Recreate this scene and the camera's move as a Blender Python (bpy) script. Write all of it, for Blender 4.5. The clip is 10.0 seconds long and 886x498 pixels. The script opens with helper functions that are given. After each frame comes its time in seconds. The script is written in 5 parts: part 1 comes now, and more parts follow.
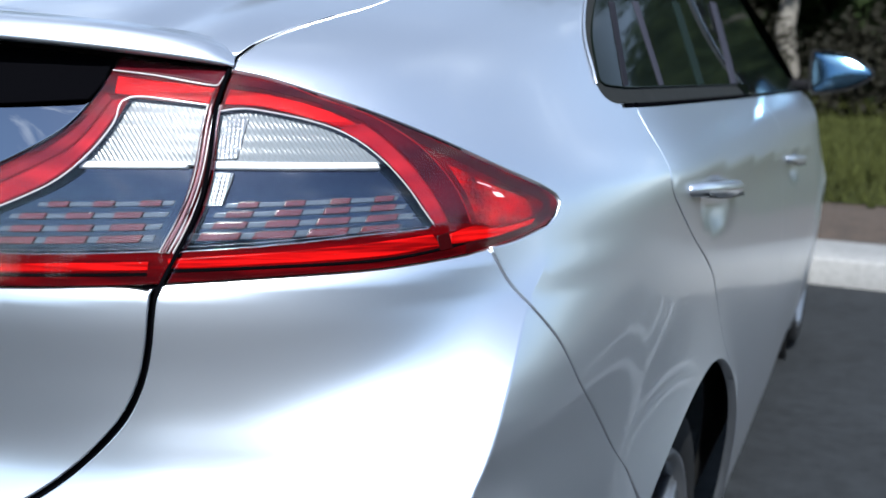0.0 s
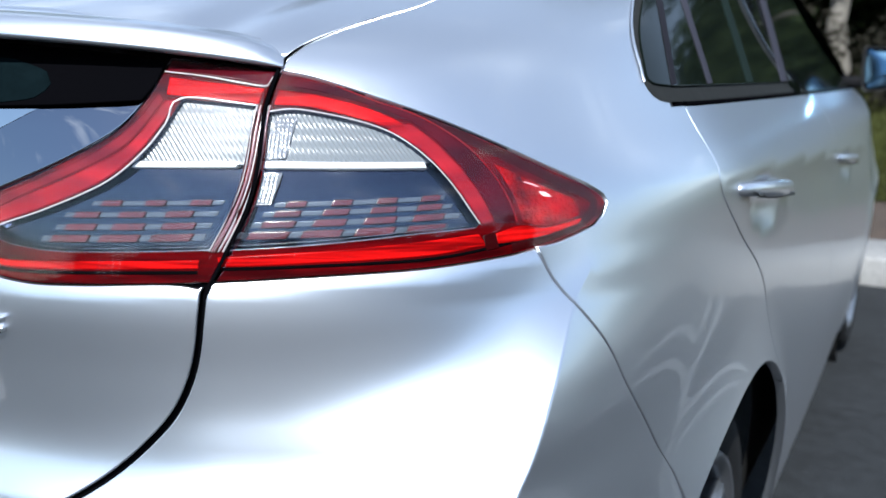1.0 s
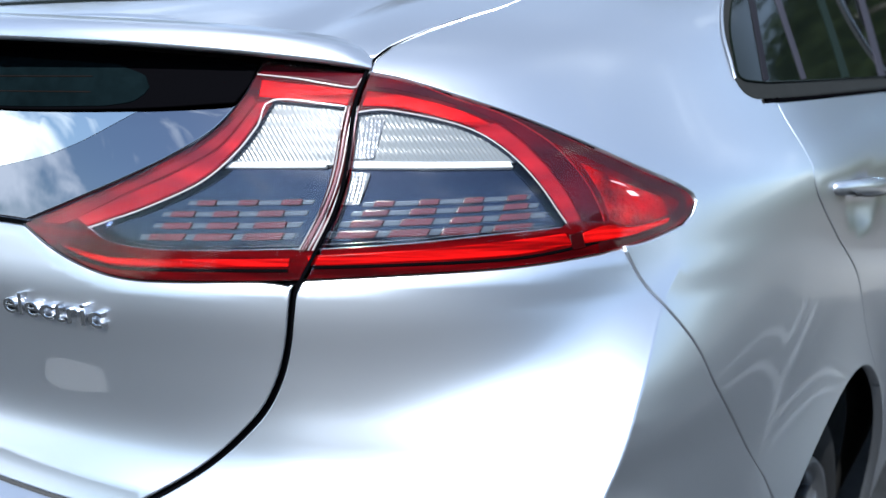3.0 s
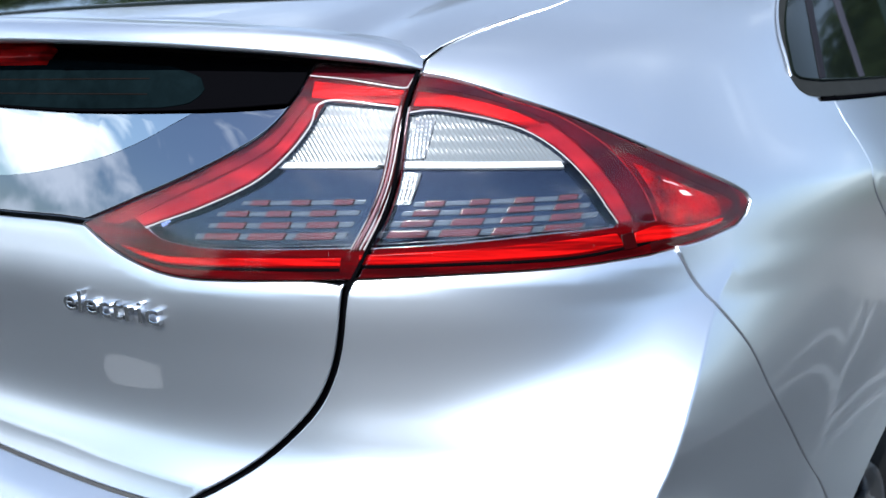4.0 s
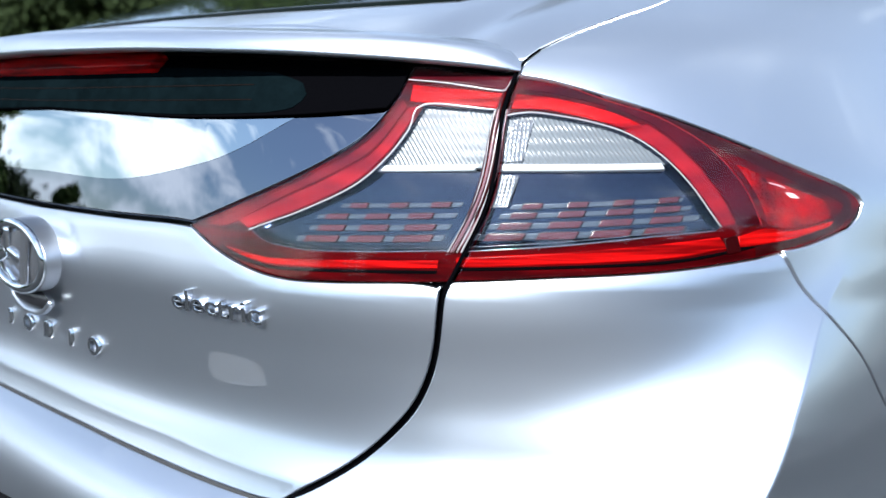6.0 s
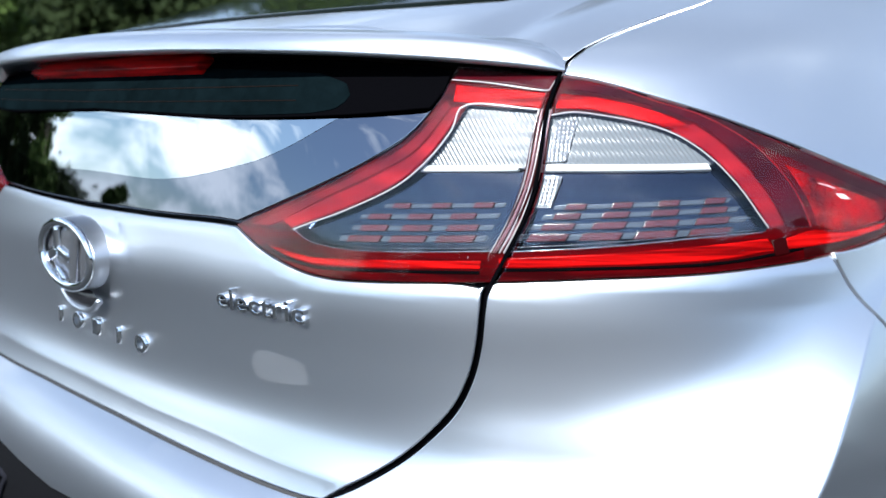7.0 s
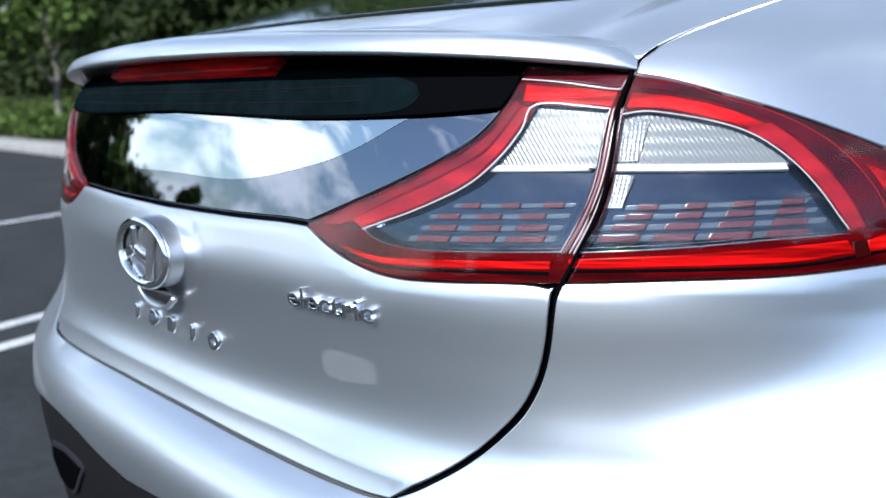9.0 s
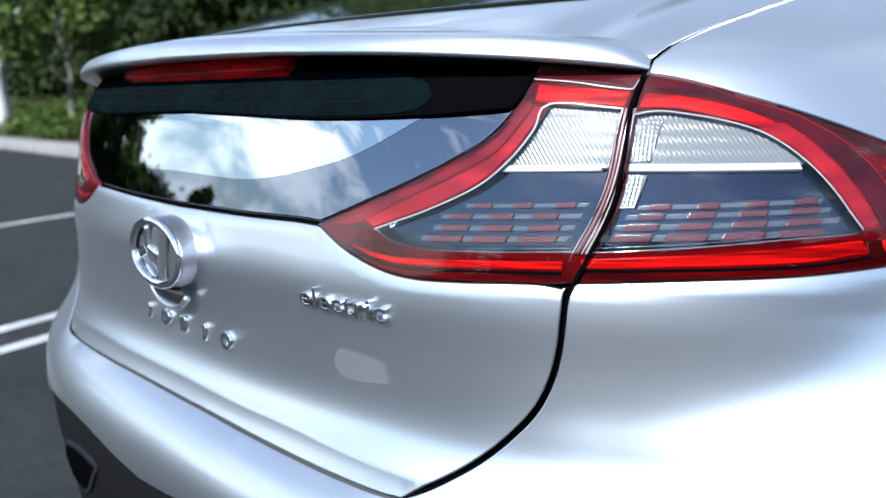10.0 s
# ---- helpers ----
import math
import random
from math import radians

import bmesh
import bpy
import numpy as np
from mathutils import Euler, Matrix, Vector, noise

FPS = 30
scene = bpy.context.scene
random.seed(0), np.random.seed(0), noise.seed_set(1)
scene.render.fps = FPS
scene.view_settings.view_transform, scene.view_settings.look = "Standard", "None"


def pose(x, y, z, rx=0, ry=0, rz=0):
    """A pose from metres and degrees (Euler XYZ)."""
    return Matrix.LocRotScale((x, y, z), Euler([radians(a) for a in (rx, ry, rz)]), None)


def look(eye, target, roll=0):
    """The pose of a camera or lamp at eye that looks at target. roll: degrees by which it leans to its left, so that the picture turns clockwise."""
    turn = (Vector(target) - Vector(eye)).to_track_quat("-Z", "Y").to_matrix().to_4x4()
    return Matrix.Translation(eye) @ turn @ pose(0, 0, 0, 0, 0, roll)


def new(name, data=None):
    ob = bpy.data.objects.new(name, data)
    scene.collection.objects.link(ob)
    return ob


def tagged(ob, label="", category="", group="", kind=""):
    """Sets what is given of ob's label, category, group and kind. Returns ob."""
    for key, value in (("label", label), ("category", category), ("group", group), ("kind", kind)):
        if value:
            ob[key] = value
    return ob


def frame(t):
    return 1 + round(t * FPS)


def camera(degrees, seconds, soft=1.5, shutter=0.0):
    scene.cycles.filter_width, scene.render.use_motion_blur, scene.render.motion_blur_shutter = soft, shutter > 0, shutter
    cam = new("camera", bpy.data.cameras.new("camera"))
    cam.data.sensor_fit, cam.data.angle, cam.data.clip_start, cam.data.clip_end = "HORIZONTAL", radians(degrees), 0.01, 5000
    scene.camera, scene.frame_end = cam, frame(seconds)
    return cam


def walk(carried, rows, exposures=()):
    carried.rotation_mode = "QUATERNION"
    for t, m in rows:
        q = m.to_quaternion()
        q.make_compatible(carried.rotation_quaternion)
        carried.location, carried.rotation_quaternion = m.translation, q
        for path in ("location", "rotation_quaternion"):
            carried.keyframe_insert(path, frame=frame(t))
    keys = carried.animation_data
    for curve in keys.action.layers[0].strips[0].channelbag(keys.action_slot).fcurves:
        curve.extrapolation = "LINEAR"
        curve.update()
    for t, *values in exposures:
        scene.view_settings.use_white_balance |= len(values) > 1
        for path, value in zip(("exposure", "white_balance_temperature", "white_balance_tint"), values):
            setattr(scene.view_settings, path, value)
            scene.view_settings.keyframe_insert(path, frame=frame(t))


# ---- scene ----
from mathutils.geometry import delaunay_2d_cdt

# The camera stands behind the right rear corner of the car and pans to the left.
# The car's middle line is x = 0, its tail y = 0, and it points along +y.
cam = camera(50.96, 10.0)
cam.data.dof.use_dof, cam.data.dof.focus_distance, cam.data.dof.aperture_fstop = True, 0.86, 6.3
ROWS = [
    (0.0, 1.1128, -0.3865, 1.0686, 25.679, -10.872, -1.234),
    (0.5, 1.1124, -0.3874, 1.0693, 26.963, -10.938, -1.093),
    (1.0, 1.1110, -0.3885, 1.0694, 28.344, -10.997, -0.924),
    (1.5, 1.1101, -0.3895, 1.0694, 29.612, -11.008, -0.722),
    (2.0, 1.1095, -0.3906, 1.0693, 30.809, -11.027, -0.540),
    (2.5, 1.1092, -0.3915, 1.0697, 31.997, -11.060, -0.356),
    (4.0, 1.1083, -0.3953, 1.0698, 36.243, -11.073, 0.309),
    (4.5, 1.1084, -0.3958, 1.0697, 37.798, -11.022, 0.535),
    (5.0, 1.1084, -0.3959, 1.0694, 39.263, -10.941, 0.743),
    (5.5, 1.1081, -0.3964, 1.0695, 40.693, -10.861, 0.939),
    (7.0, 1.1061, -0.3947, 1.0685, 44.711, -10.685, 1.348),
    (7.5, 1.1059, -0.3950, 1.0685, 45.898, -10.639, 1.524),
    (8.0, 1.1047, -0.3952, 1.0684, 47.050, -10.608, 1.665),
    (8.5, 1.1035, -0.3954, 1.0678, 48.058, -10.535, 1.780),
    (9.0, 1.1037, -0.3950, 1.0669, 48.820, -10.472, 1.789),
    (9.5, 1.1032, -0.3953, 1.0665, 49.238, -10.422, 1.823),
    (10.0, 1.1034, -0.3962, 1.0664, 49.494, -10.411, 1.846),
]
walk(cam, [(t, pose(x, y, z, 90 + pitch, roll, yaw)) for t, x, y, z, yaw, pitch, roll in ROWS], [(0, 1.15, 5850, 6.0)])

# ---- world and sun ----
SUN_EL, SUN_AZ = 41.0, 165.0   # degrees; azimuth clockwise from +y
world = bpy.data.worlds.new("sky")
scene.world = world
world.use_nodes = True
wt = world.node_tree
wt.nodes.clear()


def node(tree, kind, **values):
    n = tree.nodes.new(kind)
    for key, v in values.items():
        if key in n.inputs:
            n.inputs[key].default_value = v
    return n


sky = node(wt, "ShaderNodeTexSky")
sky.sky_type, sky.sun_disc = "NISHITA", False
sky.dust_density, sky.ozone_density = 0.4, 2.5
sky.sun_elevation, sky.sun_rotation = radians(SUN_EL), radians(SUN_AZ)
coord = node(wt, "ShaderNodeTexCoord")
flat = node(wt, "ShaderNodeMapping")
flat.inputs["Scale"].default_value = (1.0, 1.0, 2.2)
clouds = node(wt, "ShaderNodeTexNoise", Scale=3.6, Detail=7.0, Roughness=0.58, Distortion=0.35)
ramp = node(wt, "ShaderNodeValToRGB")
ramp.color_ramp.elements[0].position, ramp.color_ramp.elements[1].position = 0.47, 0.65
veil = node(wt, "ShaderNodeMapRange")   # thin high haze, thicker to the north
veil.inputs["From Min"].default_value, veil.inputs["From Max"].default_value = -0.2, 0.7
veil.inputs["To Min"].default_value, veil.inputs["To Max"].default_value = 0.07, 0.17
most = node(wt, "ShaderNodeMath")
most.operation = "MAXIMUM"
mixc = node(wt, "ShaderNodeMix")
mixc.data_type = "RGBA"
white = (13.5, 13.8, 14.2, 1)
bg = node(wt, "ShaderNodeBackground", Strength=0.092)
wout = node(wt, "ShaderNodeOutputWorld")
wt.links.new(coord.outputs["Generated"], flat.inputs["Vector"])
wt.links.new(flat.outputs["Vector"], clouds.inputs["Vector"])
# a bank of clouds stands behind the car to the left, the sky clears away from it
apart = node(wt, "ShaderNodeSeparateXYZ")
toward = node(wt, "ShaderNodeVectorMath")
toward.operation = "DOT_PRODUCT"
toward.inputs[1].default_value = (-.85, -.52, 0)
north = node(wt, "ShaderNodeMapRange")
north.inputs["From Min"].default_value, north.inputs["From Max"].default_value = .84, 1.0
north.inputs["To Min"].default_value, north.inputs["To Max"].default_value = -.07, .16
thick = node(wt, "ShaderNodeMath")
wt.links.new(coord.outputs["Generated"], apart.inputs[0])
wt.links.new(coord.outputs["Generated"], toward.inputs[0])
wt.links.new(toward.outputs["Value"], north.inputs["Value"])
wt.links.new(clouds.outputs["Fac"], thick.inputs[0])
wt.links.new(north.outputs["Result"], thick.inputs[1])
wt.links.new(thick.outputs[0], ramp.inputs["Fac"])
wt.links.new(apart.outputs["Y"], veil.inputs["Value"])
wt.links.new(ramp.outputs["Color"], most.inputs[0])
wt.links.new(veil.outputs["Result"], most.inputs[1])
wt.links.new(most.outputs[0], mixc.inputs["Factor"])
wt.links.new(sky.outputs["Color"], mixc.inputs["A"])
mixc.inputs["B"].default_value = white
wt.links.new(mixc.outputs["Result"], bg.inputs["Color"])
wt.links.new(bg.outputs["Background"], wout.inputs["Surface"])

sun = new("sun", bpy.data.lights.new("sun", "SUN"))
sun.data.energy, sun.data.angle, sun.data.color = 5.0, radians(0.53), (1.0, 0.95, 0.88)
az, el = radians(SUN_AZ), radians(SUN_EL)
toward_sun = Vector((math.sin(az) * math.cos(el), math.cos(az) * math.cos(el), math.sin(el)))
sun.matrix_world = look(toward_sun * 60, (0, 0, 0))


# ---- materials ----
def material(name, color, rough=0.5, metal=0.0, coat=0.0, coat_rough=0.03, spec=0.5, noise_scale=0.0, vary=0.0,
             bump=0.0, bump_scale=60.0, ior=1.5):
    """A principled material; vary: how far noise at noise_scale darkens and lightens the colour; bump: relief in metres."""
    m = bpy.data.materials.new(name)
    m.use_nodes = True
    t = m.node_tree
    p = t.nodes["Principled BSDF"]
    p.inputs["Base Color"].default_value = (*color, 1)
    p.inputs["Roughness"].default_value = rough
    p.inputs["Metallic"].default_value = metal
    p.inputs["Specular IOR Level"].default_value = spec
    p.inputs["Coat Weight"].default_value = coat
    p.inputs["Coat Roughness"].default_value = coat_rough
    p.inputs["IOR"].default_value = ior
    if noise_scale or bump:
        c = node(t, "ShaderNodeTexCoord")
    if noise_scale:
        big = node(t, "ShaderNodeTexNoise", Scale=noise_scale, Detail=6.0, Roughness=0.65)
        small = node(t, "ShaderNodeTexNoise", Scale=noise_scale * 14, Detail=3.0, Roughness=0.7)
        add = node(t, "ShaderNodeMath")
        add.operation = "ADD"
        span = node(t, "ShaderNodeMapRange")
        span.inputs["From Min"].default_value, span.inputs["From Max"].default_value = 0.65, 1.35
        span.inputs["To Min"].default_value, span.inputs["To Max"].default_value = 1 - vary, 1 + vary
        mul = node(t, "ShaderNodeMix")
        mul.data_type, mul.blend_type = "RGBA", "MULTIPLY"
        mul.inputs["Factor"].default_value = 1
        mul.inputs["A"].default_value = (*color, 1)
        for n in (big, small):
            t.links.new(c.outputs["Object"], n.inputs["Vector"])
        t.links.new(big.outputs["Fac"], add.inputs[0])
        t.links.new(small.outputs["Fac"], add.inputs[1])
        t.links.new(add.outputs[0], span.inputs["Value"])
        t.links.new(span.outputs["Result"], mul.inputs["B"])
        t.links.new(mul.outputs["Result"], p.inputs["Base Color"])
    if bump:
        nb = node(t, "ShaderNodeTexNoise", Scale=bump_scale, Detail=4.0)
        b = node(t, "ShaderNodeBump", Strength=1.0, Distance=bump)
        t.links.new(c.outputs["Object"], nb.inputs["Vector"])
        t.links.new(nb.outputs["Fac"], b.inputs["Height"])
        t.links.new(b.outputs["Normal"], p.inputs["Normal"])
    return m


def clear_lens(name, color, gloss_rough=0.0, ior=1.5):
    """Thin clear or tinted plastic: a see-through sheet with a Fresnel gloss."""
    m = bpy.data.materials.new(name)
    m.use_nodes = True
    t = m.node_tree
    t.nodes.clear()
    see = node(t, "ShaderNodeBsdfTransparent", Color=(*color, 1))
    gloss = node(t, "ShaderNodeBsdfGlossy", Roughness=gloss_rough)
    fres = node(t, "ShaderNodeFresnel", IOR=ior)
    mix = node(t, "ShaderNodeMixShader")
    out = node(t, "ShaderNodeOutputMaterial")
    t.links.new(fres.outputs[0], mix.inputs[0])
    t.links.new(see.outputs[0], mix.inputs[1])
    t.links.new(gloss.outputs[0], mix.inputs[2])
    t.links.new(mix.outputs[0], out.inputs["Surface"])
    return m


def film(name, color, amount):
    """A thin milky film that lets most of the light through."""
    m = bpy.data.materials.new(name)
    m.use_nodes = True
    t = m.node_tree
    t.nodes.clear()
    see = node(t, "ShaderNodeBsdfTransparent")
    dull = node(t, "ShaderNodeBsdfDiffuse", Color=(*color, 1))
    mix = node(t, "ShaderNodeMixShader", Fac=amount)
    out = node(t, "ShaderNodeOutputMaterial")
    t.links.new(see.outputs[0], mix.inputs[1])
    t.links.new(dull.outputs[0], mix.inputs[2])
    t.links.new(mix.outputs[0], out.inputs["Surface"])
    return m


def streaked(name, dark, bright, long=7.0, fine=90.0, rough=0.25, low=.38, high=.64):
    """Tinted plastic with noise streaks, from dark to bright, that run along the lamp."""
    m = material(name, bright, rough, spec=0.05)
    t = m.node_tree
    c = node(t, "ShaderNodeTexCoord")
    flatten = node(t, "ShaderNodeMapping")
    flatten.inputs["Scale"].default_value = (long, long, fine)
    n = node(t, "ShaderNodeTexNoise", Scale=1.0, Detail=3.0, Roughness=0.55)
    r = node(t, "ShaderNodeValToRGB")
    r.color_ramp.elements[0].position, r.color_ramp.elements[1].position = low, high
    r.color_ramp.elements[0].color, r.color_ramp.elements[1].color = (*dark, 1), (*bright, 1)
    t.links.new(c.outputs["Object"], flatten.inputs["Vector"])
    t.links.new(flatten.outputs["Vector"], n.inputs["Vector"])
    t.links.new(n.outputs["Fac"], r.inputs["Fac"])
    t.links.new(r.outputs["Color"], t.nodes["Principled BSDF"].inputs["Base Color"])
    return m


SILVER = material("silver metallic paint", (0.58, 0.60, 0.64), rough=0.35, metal=1.0, coat=0.5, coat_rough=0.03)
GAP = material("black seal", (0.012, 0.012, 0.013), rough=0.6)
BLACK = material("black plastic", (0.005, 0.005, 0.006), rough=0.6, spec=0.06, bump=0.0003, bump_scale=900)
GLOSS_BLACK = material("black glass", (0.006, 0.007, 0.009), rough=0.02, spec=0.6)
WINDOW = material("tinted window", (0.004, 0.006, 0.005), rough=0.07, ior=1.13)
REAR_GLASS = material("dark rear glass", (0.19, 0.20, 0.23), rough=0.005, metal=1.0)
# the same pane as a brighter metal mirror: its cloud reflection is put into the colour
BRIGHT_MIRROR_GLASS = material("rear glass, mirror brightened for the sky", (0.46, 0.475, 0.48), rough=0.005, metal=1.0)
RED = streaked("red lens plastic", (0.020, 0.0002, 0.0008), (0.082, 0.0004, 0.0014))
DARK_RED = material("dark red plastic", (0.020, 0.0005, 0.001), rough=0.3, spec=0.1)
CHROME = material("chrome", (0.86, 0.87, 0.88), rough=0.05, metal=1.0)
TYRE = material("tyre rubber", (0.009, 0.009, 0.0095), rough=0.85, spec=0.15, noise_scale=20, vary=0.3)
ALLOY = material("alloy wheel", (0.30, 0.31, 0.33), rough=0.3, metal=0.9)
ASPHALT = material("asphalt", (0.0120, 0.0135, 0.0155), rough=0.9, spec=0.25, noise_scale=1.1, vary=0.65, bump=0.006, bump_scale=140)
PAINT_LINE = material("worn white road paint", (0.31, 0.32, 0.33), rough=0.7, noise_scale=5, vary=0.5)
CONCRETE = material("pale concrete", (0.18, 0.178, 0.175), rough=0.85, noise_scale=2.2, vary=0.3, bump=0.003, bump_scale=90)
SOIL = material("bark mulch", (0.036, 0.023, 0.015), rough=0.95, noise_scale=7, vary=0.9, bump=0.02, bump_scale=30)
GRASS = material("grass", (0.026, 0.029, 0.008), rough=0.8, spec=0.05, noise_scale=1.2, vary=0.9)
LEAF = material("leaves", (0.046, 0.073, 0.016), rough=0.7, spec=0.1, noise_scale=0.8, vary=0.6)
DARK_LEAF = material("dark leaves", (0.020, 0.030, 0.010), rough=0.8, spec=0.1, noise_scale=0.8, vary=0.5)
# darker copy of the leaf colour, with the shade under the trees put in
SHADE_LEAF = material("brown-green leaves darkened for shade", (0.013, 0.012, 0.008), rough=0.8, spec=0.1, noise_scale=0.8, vary=0.5)
BARK = material("pale bark", (0.12, 0.108, 0.093), rough=0.9, noise_scale=6, vary=0.4, bump=0.01, bump_scale=25)
PALE_BARK = material("whitish bark", (0.48, 0.48, 0.47), rough=0.9, noise_scale=6, vary=0.3, bump=0.01, bump_scale=25)
BROWN_BARK = material("brown bark", (0.11, 0.08, 0.06), rough=0.9, noise_scale=6, vary=0.4, bump=0.01, bump_scale=25)

BRIGHT_RED = streaked("bright red plastic", (0.12, 0.0006, 0.0012), (0.50, 0.0030, 0.0030), 9, 220)
# pink, rose and plum: sky reflections on the lens, put into the red's colour
PINK_SHEEN = streaked("red plastic with painted pink sheen", (0.14, 0.003, 0.008), (0.27, 0.010, 0.016), 12, 60)
ROSE_SHEEN = streaked("red plastic with painted rose sheen", (0.09, 0.003, 0.007), (0.15, 0.008, 0.012), 12, 60)
PLUM_SHEEN = streaked("red plastic with painted plum sheen", (0.024, 0.001, 0.003), (0.060, 0.002, 0.006), 10, 50)
RED_FACET = material("faceted red reflector", (0.21, 0.0006, 0.0012), rough=0.10, spec=0.12, noise_scale=42, vary=1.3, bump=0.004, bump_scale=200)
BLOCK_RED = material("dull red light block", (0.065, 0.014, 0.019), rough=0.2, coat=0.5, noise_scale=25, vary=0.5)
LAMP_BLACK = material("black lamp housing", (0.012, 0.012, 0.014), rough=0.25)
LAMP_GREY = material("grey lamp shelf", (0.07, 0.085, 0.11), rough=0.25, metal=0.3)
LAMP_WHITE = material("white ribbed reflector", (0.50, 0.52, 0.54), rough=0.3)
LAMP_CLEAR = material("pale clear plastic", (0.50, 0.48, 0.50), rough=0.2, metal=0.2)
CHROME_GREY = material("grey prisms", (0.17, 0.18, 0.20), rough=0.15, metal=0.4)
DARK_CHROME = material("dark blue-black reflector", (0.060, 0.070, 0.100), rough=0.11, metal=1.0)
LENS = clear_lens("clear lamp lens", (0.97, 0.97, 0.97), 0.0, 1.5)
FILM = film("milky film", (0.85, 0.85, 0.86), 0.028)
TRIM = material("dark grey trim", (0.012, 0.012, 0.013), rough=0.45, spec=0.3)
RUBBER = material("black window rubber", (0.014, 0.015, 0.015), rough=0.85, spec=0.08, noise_scale=40, vary=0.3)
EMBLEM_GREY = material("grey emblem inlay", (0.36, 0.37, 0.40), rough=0.2, metal=0.9)
RIBBED = material("ribbed clear reflector", (0.125, 0.137, 0.150), rough=0.25)
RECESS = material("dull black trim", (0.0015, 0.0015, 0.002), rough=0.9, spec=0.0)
# the reflected sky's blue is put into the mirror's own colour
MIRROR = material("mirror glass with sky blue in its colour", (0.085, 0.155, 0.23), rough=0.16, metal=1.0)
SEAM_PINK = material("pinkish clear wall", (0.24, 0.13, 0.15), rough=0.25, metal=0.1)
POST_GREY = material("grey window post", (0.012, 0.012, 0.016), rough=0.8, spec=0.03)
POST_PALE = material("pale grey window post", (0.030, 0.030, 0.040), rough=0.8, spec=0.03)
POST_GREEN = material("greenish post behind glass", (0.008, 0.014, 0.012), rough=0.8, spec=0.03)
# glass darkened by hand: the spoiler's shade is put into this colour
SHADE_GLASS = material("teal glass with shade in its colour", (0.0022, 0.0045, 0.0055), rough=0.4, spec=0.0, noise_scale=3, vary=0.5)
WIRE = material("brown heating wire", (0.007, 0.004, 0.003), rough=0.5, spec=0.03)
LETTER = material("chrome letters", (0.70, 0.71, 0.73), rough=0.08, metal=1.0)
# sun sparkle painted as a pale colour
GLINT = material("painted pale glint", (0.75, 0.55, 0.55), rough=0.15)


# ---- mesh tools ----
def part(name, bm, mat, parent=None, label="", smooth=True):
    """Links a bmesh as one mesh object, under a thing or a part."""
    me = bpy.data.meshes.new(name)
    if smooth:
        for f in bm.faces:
            f.smooth = True
    bm.to_mesh(me)
    bm.free()
    me.materials.append(mat)
    ob = new(name, me)
    ob.parent = parent
    return tagged(ob, label)


def thing(name, x=0, y=0, z=0, **tags):
    ob = new(name)
    ob.location = (x, y, z)
    return tagged(ob, **tags)


def spline(knots, soft=0.0, lo=None, hi=None):
    """A monotone cubic through (x, y) knots, rounded over soft metres; outside lo to hi it is rounded three times as far."""
    x, y = np.array(knots, float).T
    h, d = np.diff(x), np.diff(y) / np.diff(x)
    m = np.zeros(len(x))
    m[0], m[-1] = d[0], d[-1]
    for i in range(1, len(x) - 1):
        if d[i - 1] * d[i] > 0:
            w1, w2 = 2 * h[i] + h[i - 1], h[i] + 2 * h[i - 1]
            m[i] = (w1 + w2) / (w1 / d[i - 1] + w2 / d[i])
    v = np.linspace(x[0], x[-1], 1400)
    i = np.clip(np.searchsorted(x, v) - 1, 0, len(x) - 2)
    t = (v - x[i]) / h[i]
    w = ((1 + 2 * t) * (1 - t) ** 2 * y[i] + t * (1 - t) ** 2 * h[i] * m[i]
         + t * t * (3 - 2 * t) * y[i + 1] + t * t * (t - 1) * h[i] * m[i + 1])
    if soft:
        wide = np.full(len(v), soft)
        if lo is not None:
            wide = soft * (1 + 2 * np.clip(np.maximum(lo - v, v - hi) / .03, 0, 1))
        wide = np.minimum(wide, .3 * np.minimum(v - v[0], v[-1] - v) + 1e-4)
        k = np.exp(-.5 * ((v[:, None] - v[None, :]) / wide[:, None]) ** 2)
        w = (k @ w) / k.sum(1)
    return lambda q: np.interp(q, v, w)


def curve(points, step=0.008, closed=False, sharp=()):
    """A smooth (Catmull-Rom) line through plane points, cut in even short steps; it keeps the corners named by index in sharp."""
    p = [np.array(q, float) for q in points]
    n = len(p)
    out = []
    for i in range(n if closed else n - 1):
        a, b = p[i], p[(i + 1) % n]
        before = p[i - 1] if (i > 0 or closed) and i not in sharp else 2 * a - b
        j = (i + 1) % n
        after = p[(i + 2) % n] if (i + 2 < n or closed) and j not in sharp else 2 * b - a
        k = max(1, int(np.linalg.norm(b - a) / step))
        for t in np.arange(k) / k:
            out.append(.5 * (2 * a + (b - before) * t + (2 * before - 5 * a + 4 * b - after) * t * t
                             + (3 * a - before - 3 * b + after) * t ** 3))
    if not closed:
        out.append(p[-1])
    return np.array(out)


def inside(poly, pts):
    """Which points lie in a polygon, and how far each lies from its edge."""
    a, b = poly, np.roll(poly, -1, 0)
    hit = np.zeros(len(pts), bool)
    near = np.full(len(pts), 9.0)
    for (x0, y0), (x1, y1) in zip(a, b):
        cross = (y0 > pts[:, 1]) != (y1 > pts[:, 1])
        hit ^= cross & (pts[:, 0] < (x1 - x0) * (pts[:, 1] - y0) / ((y1 - y0) or 1e-12) + x0)
        d = np.array([x1 - x0, y1 - y0])
        t = np.clip(((pts - [x0, y0]) @ d) / max(d @ d, 1e-12), 0, 1)
        near = np.minimum(near, np.hypot(*(pts - [x0, y0] - t[:, None] * d).T))
    return hit, near


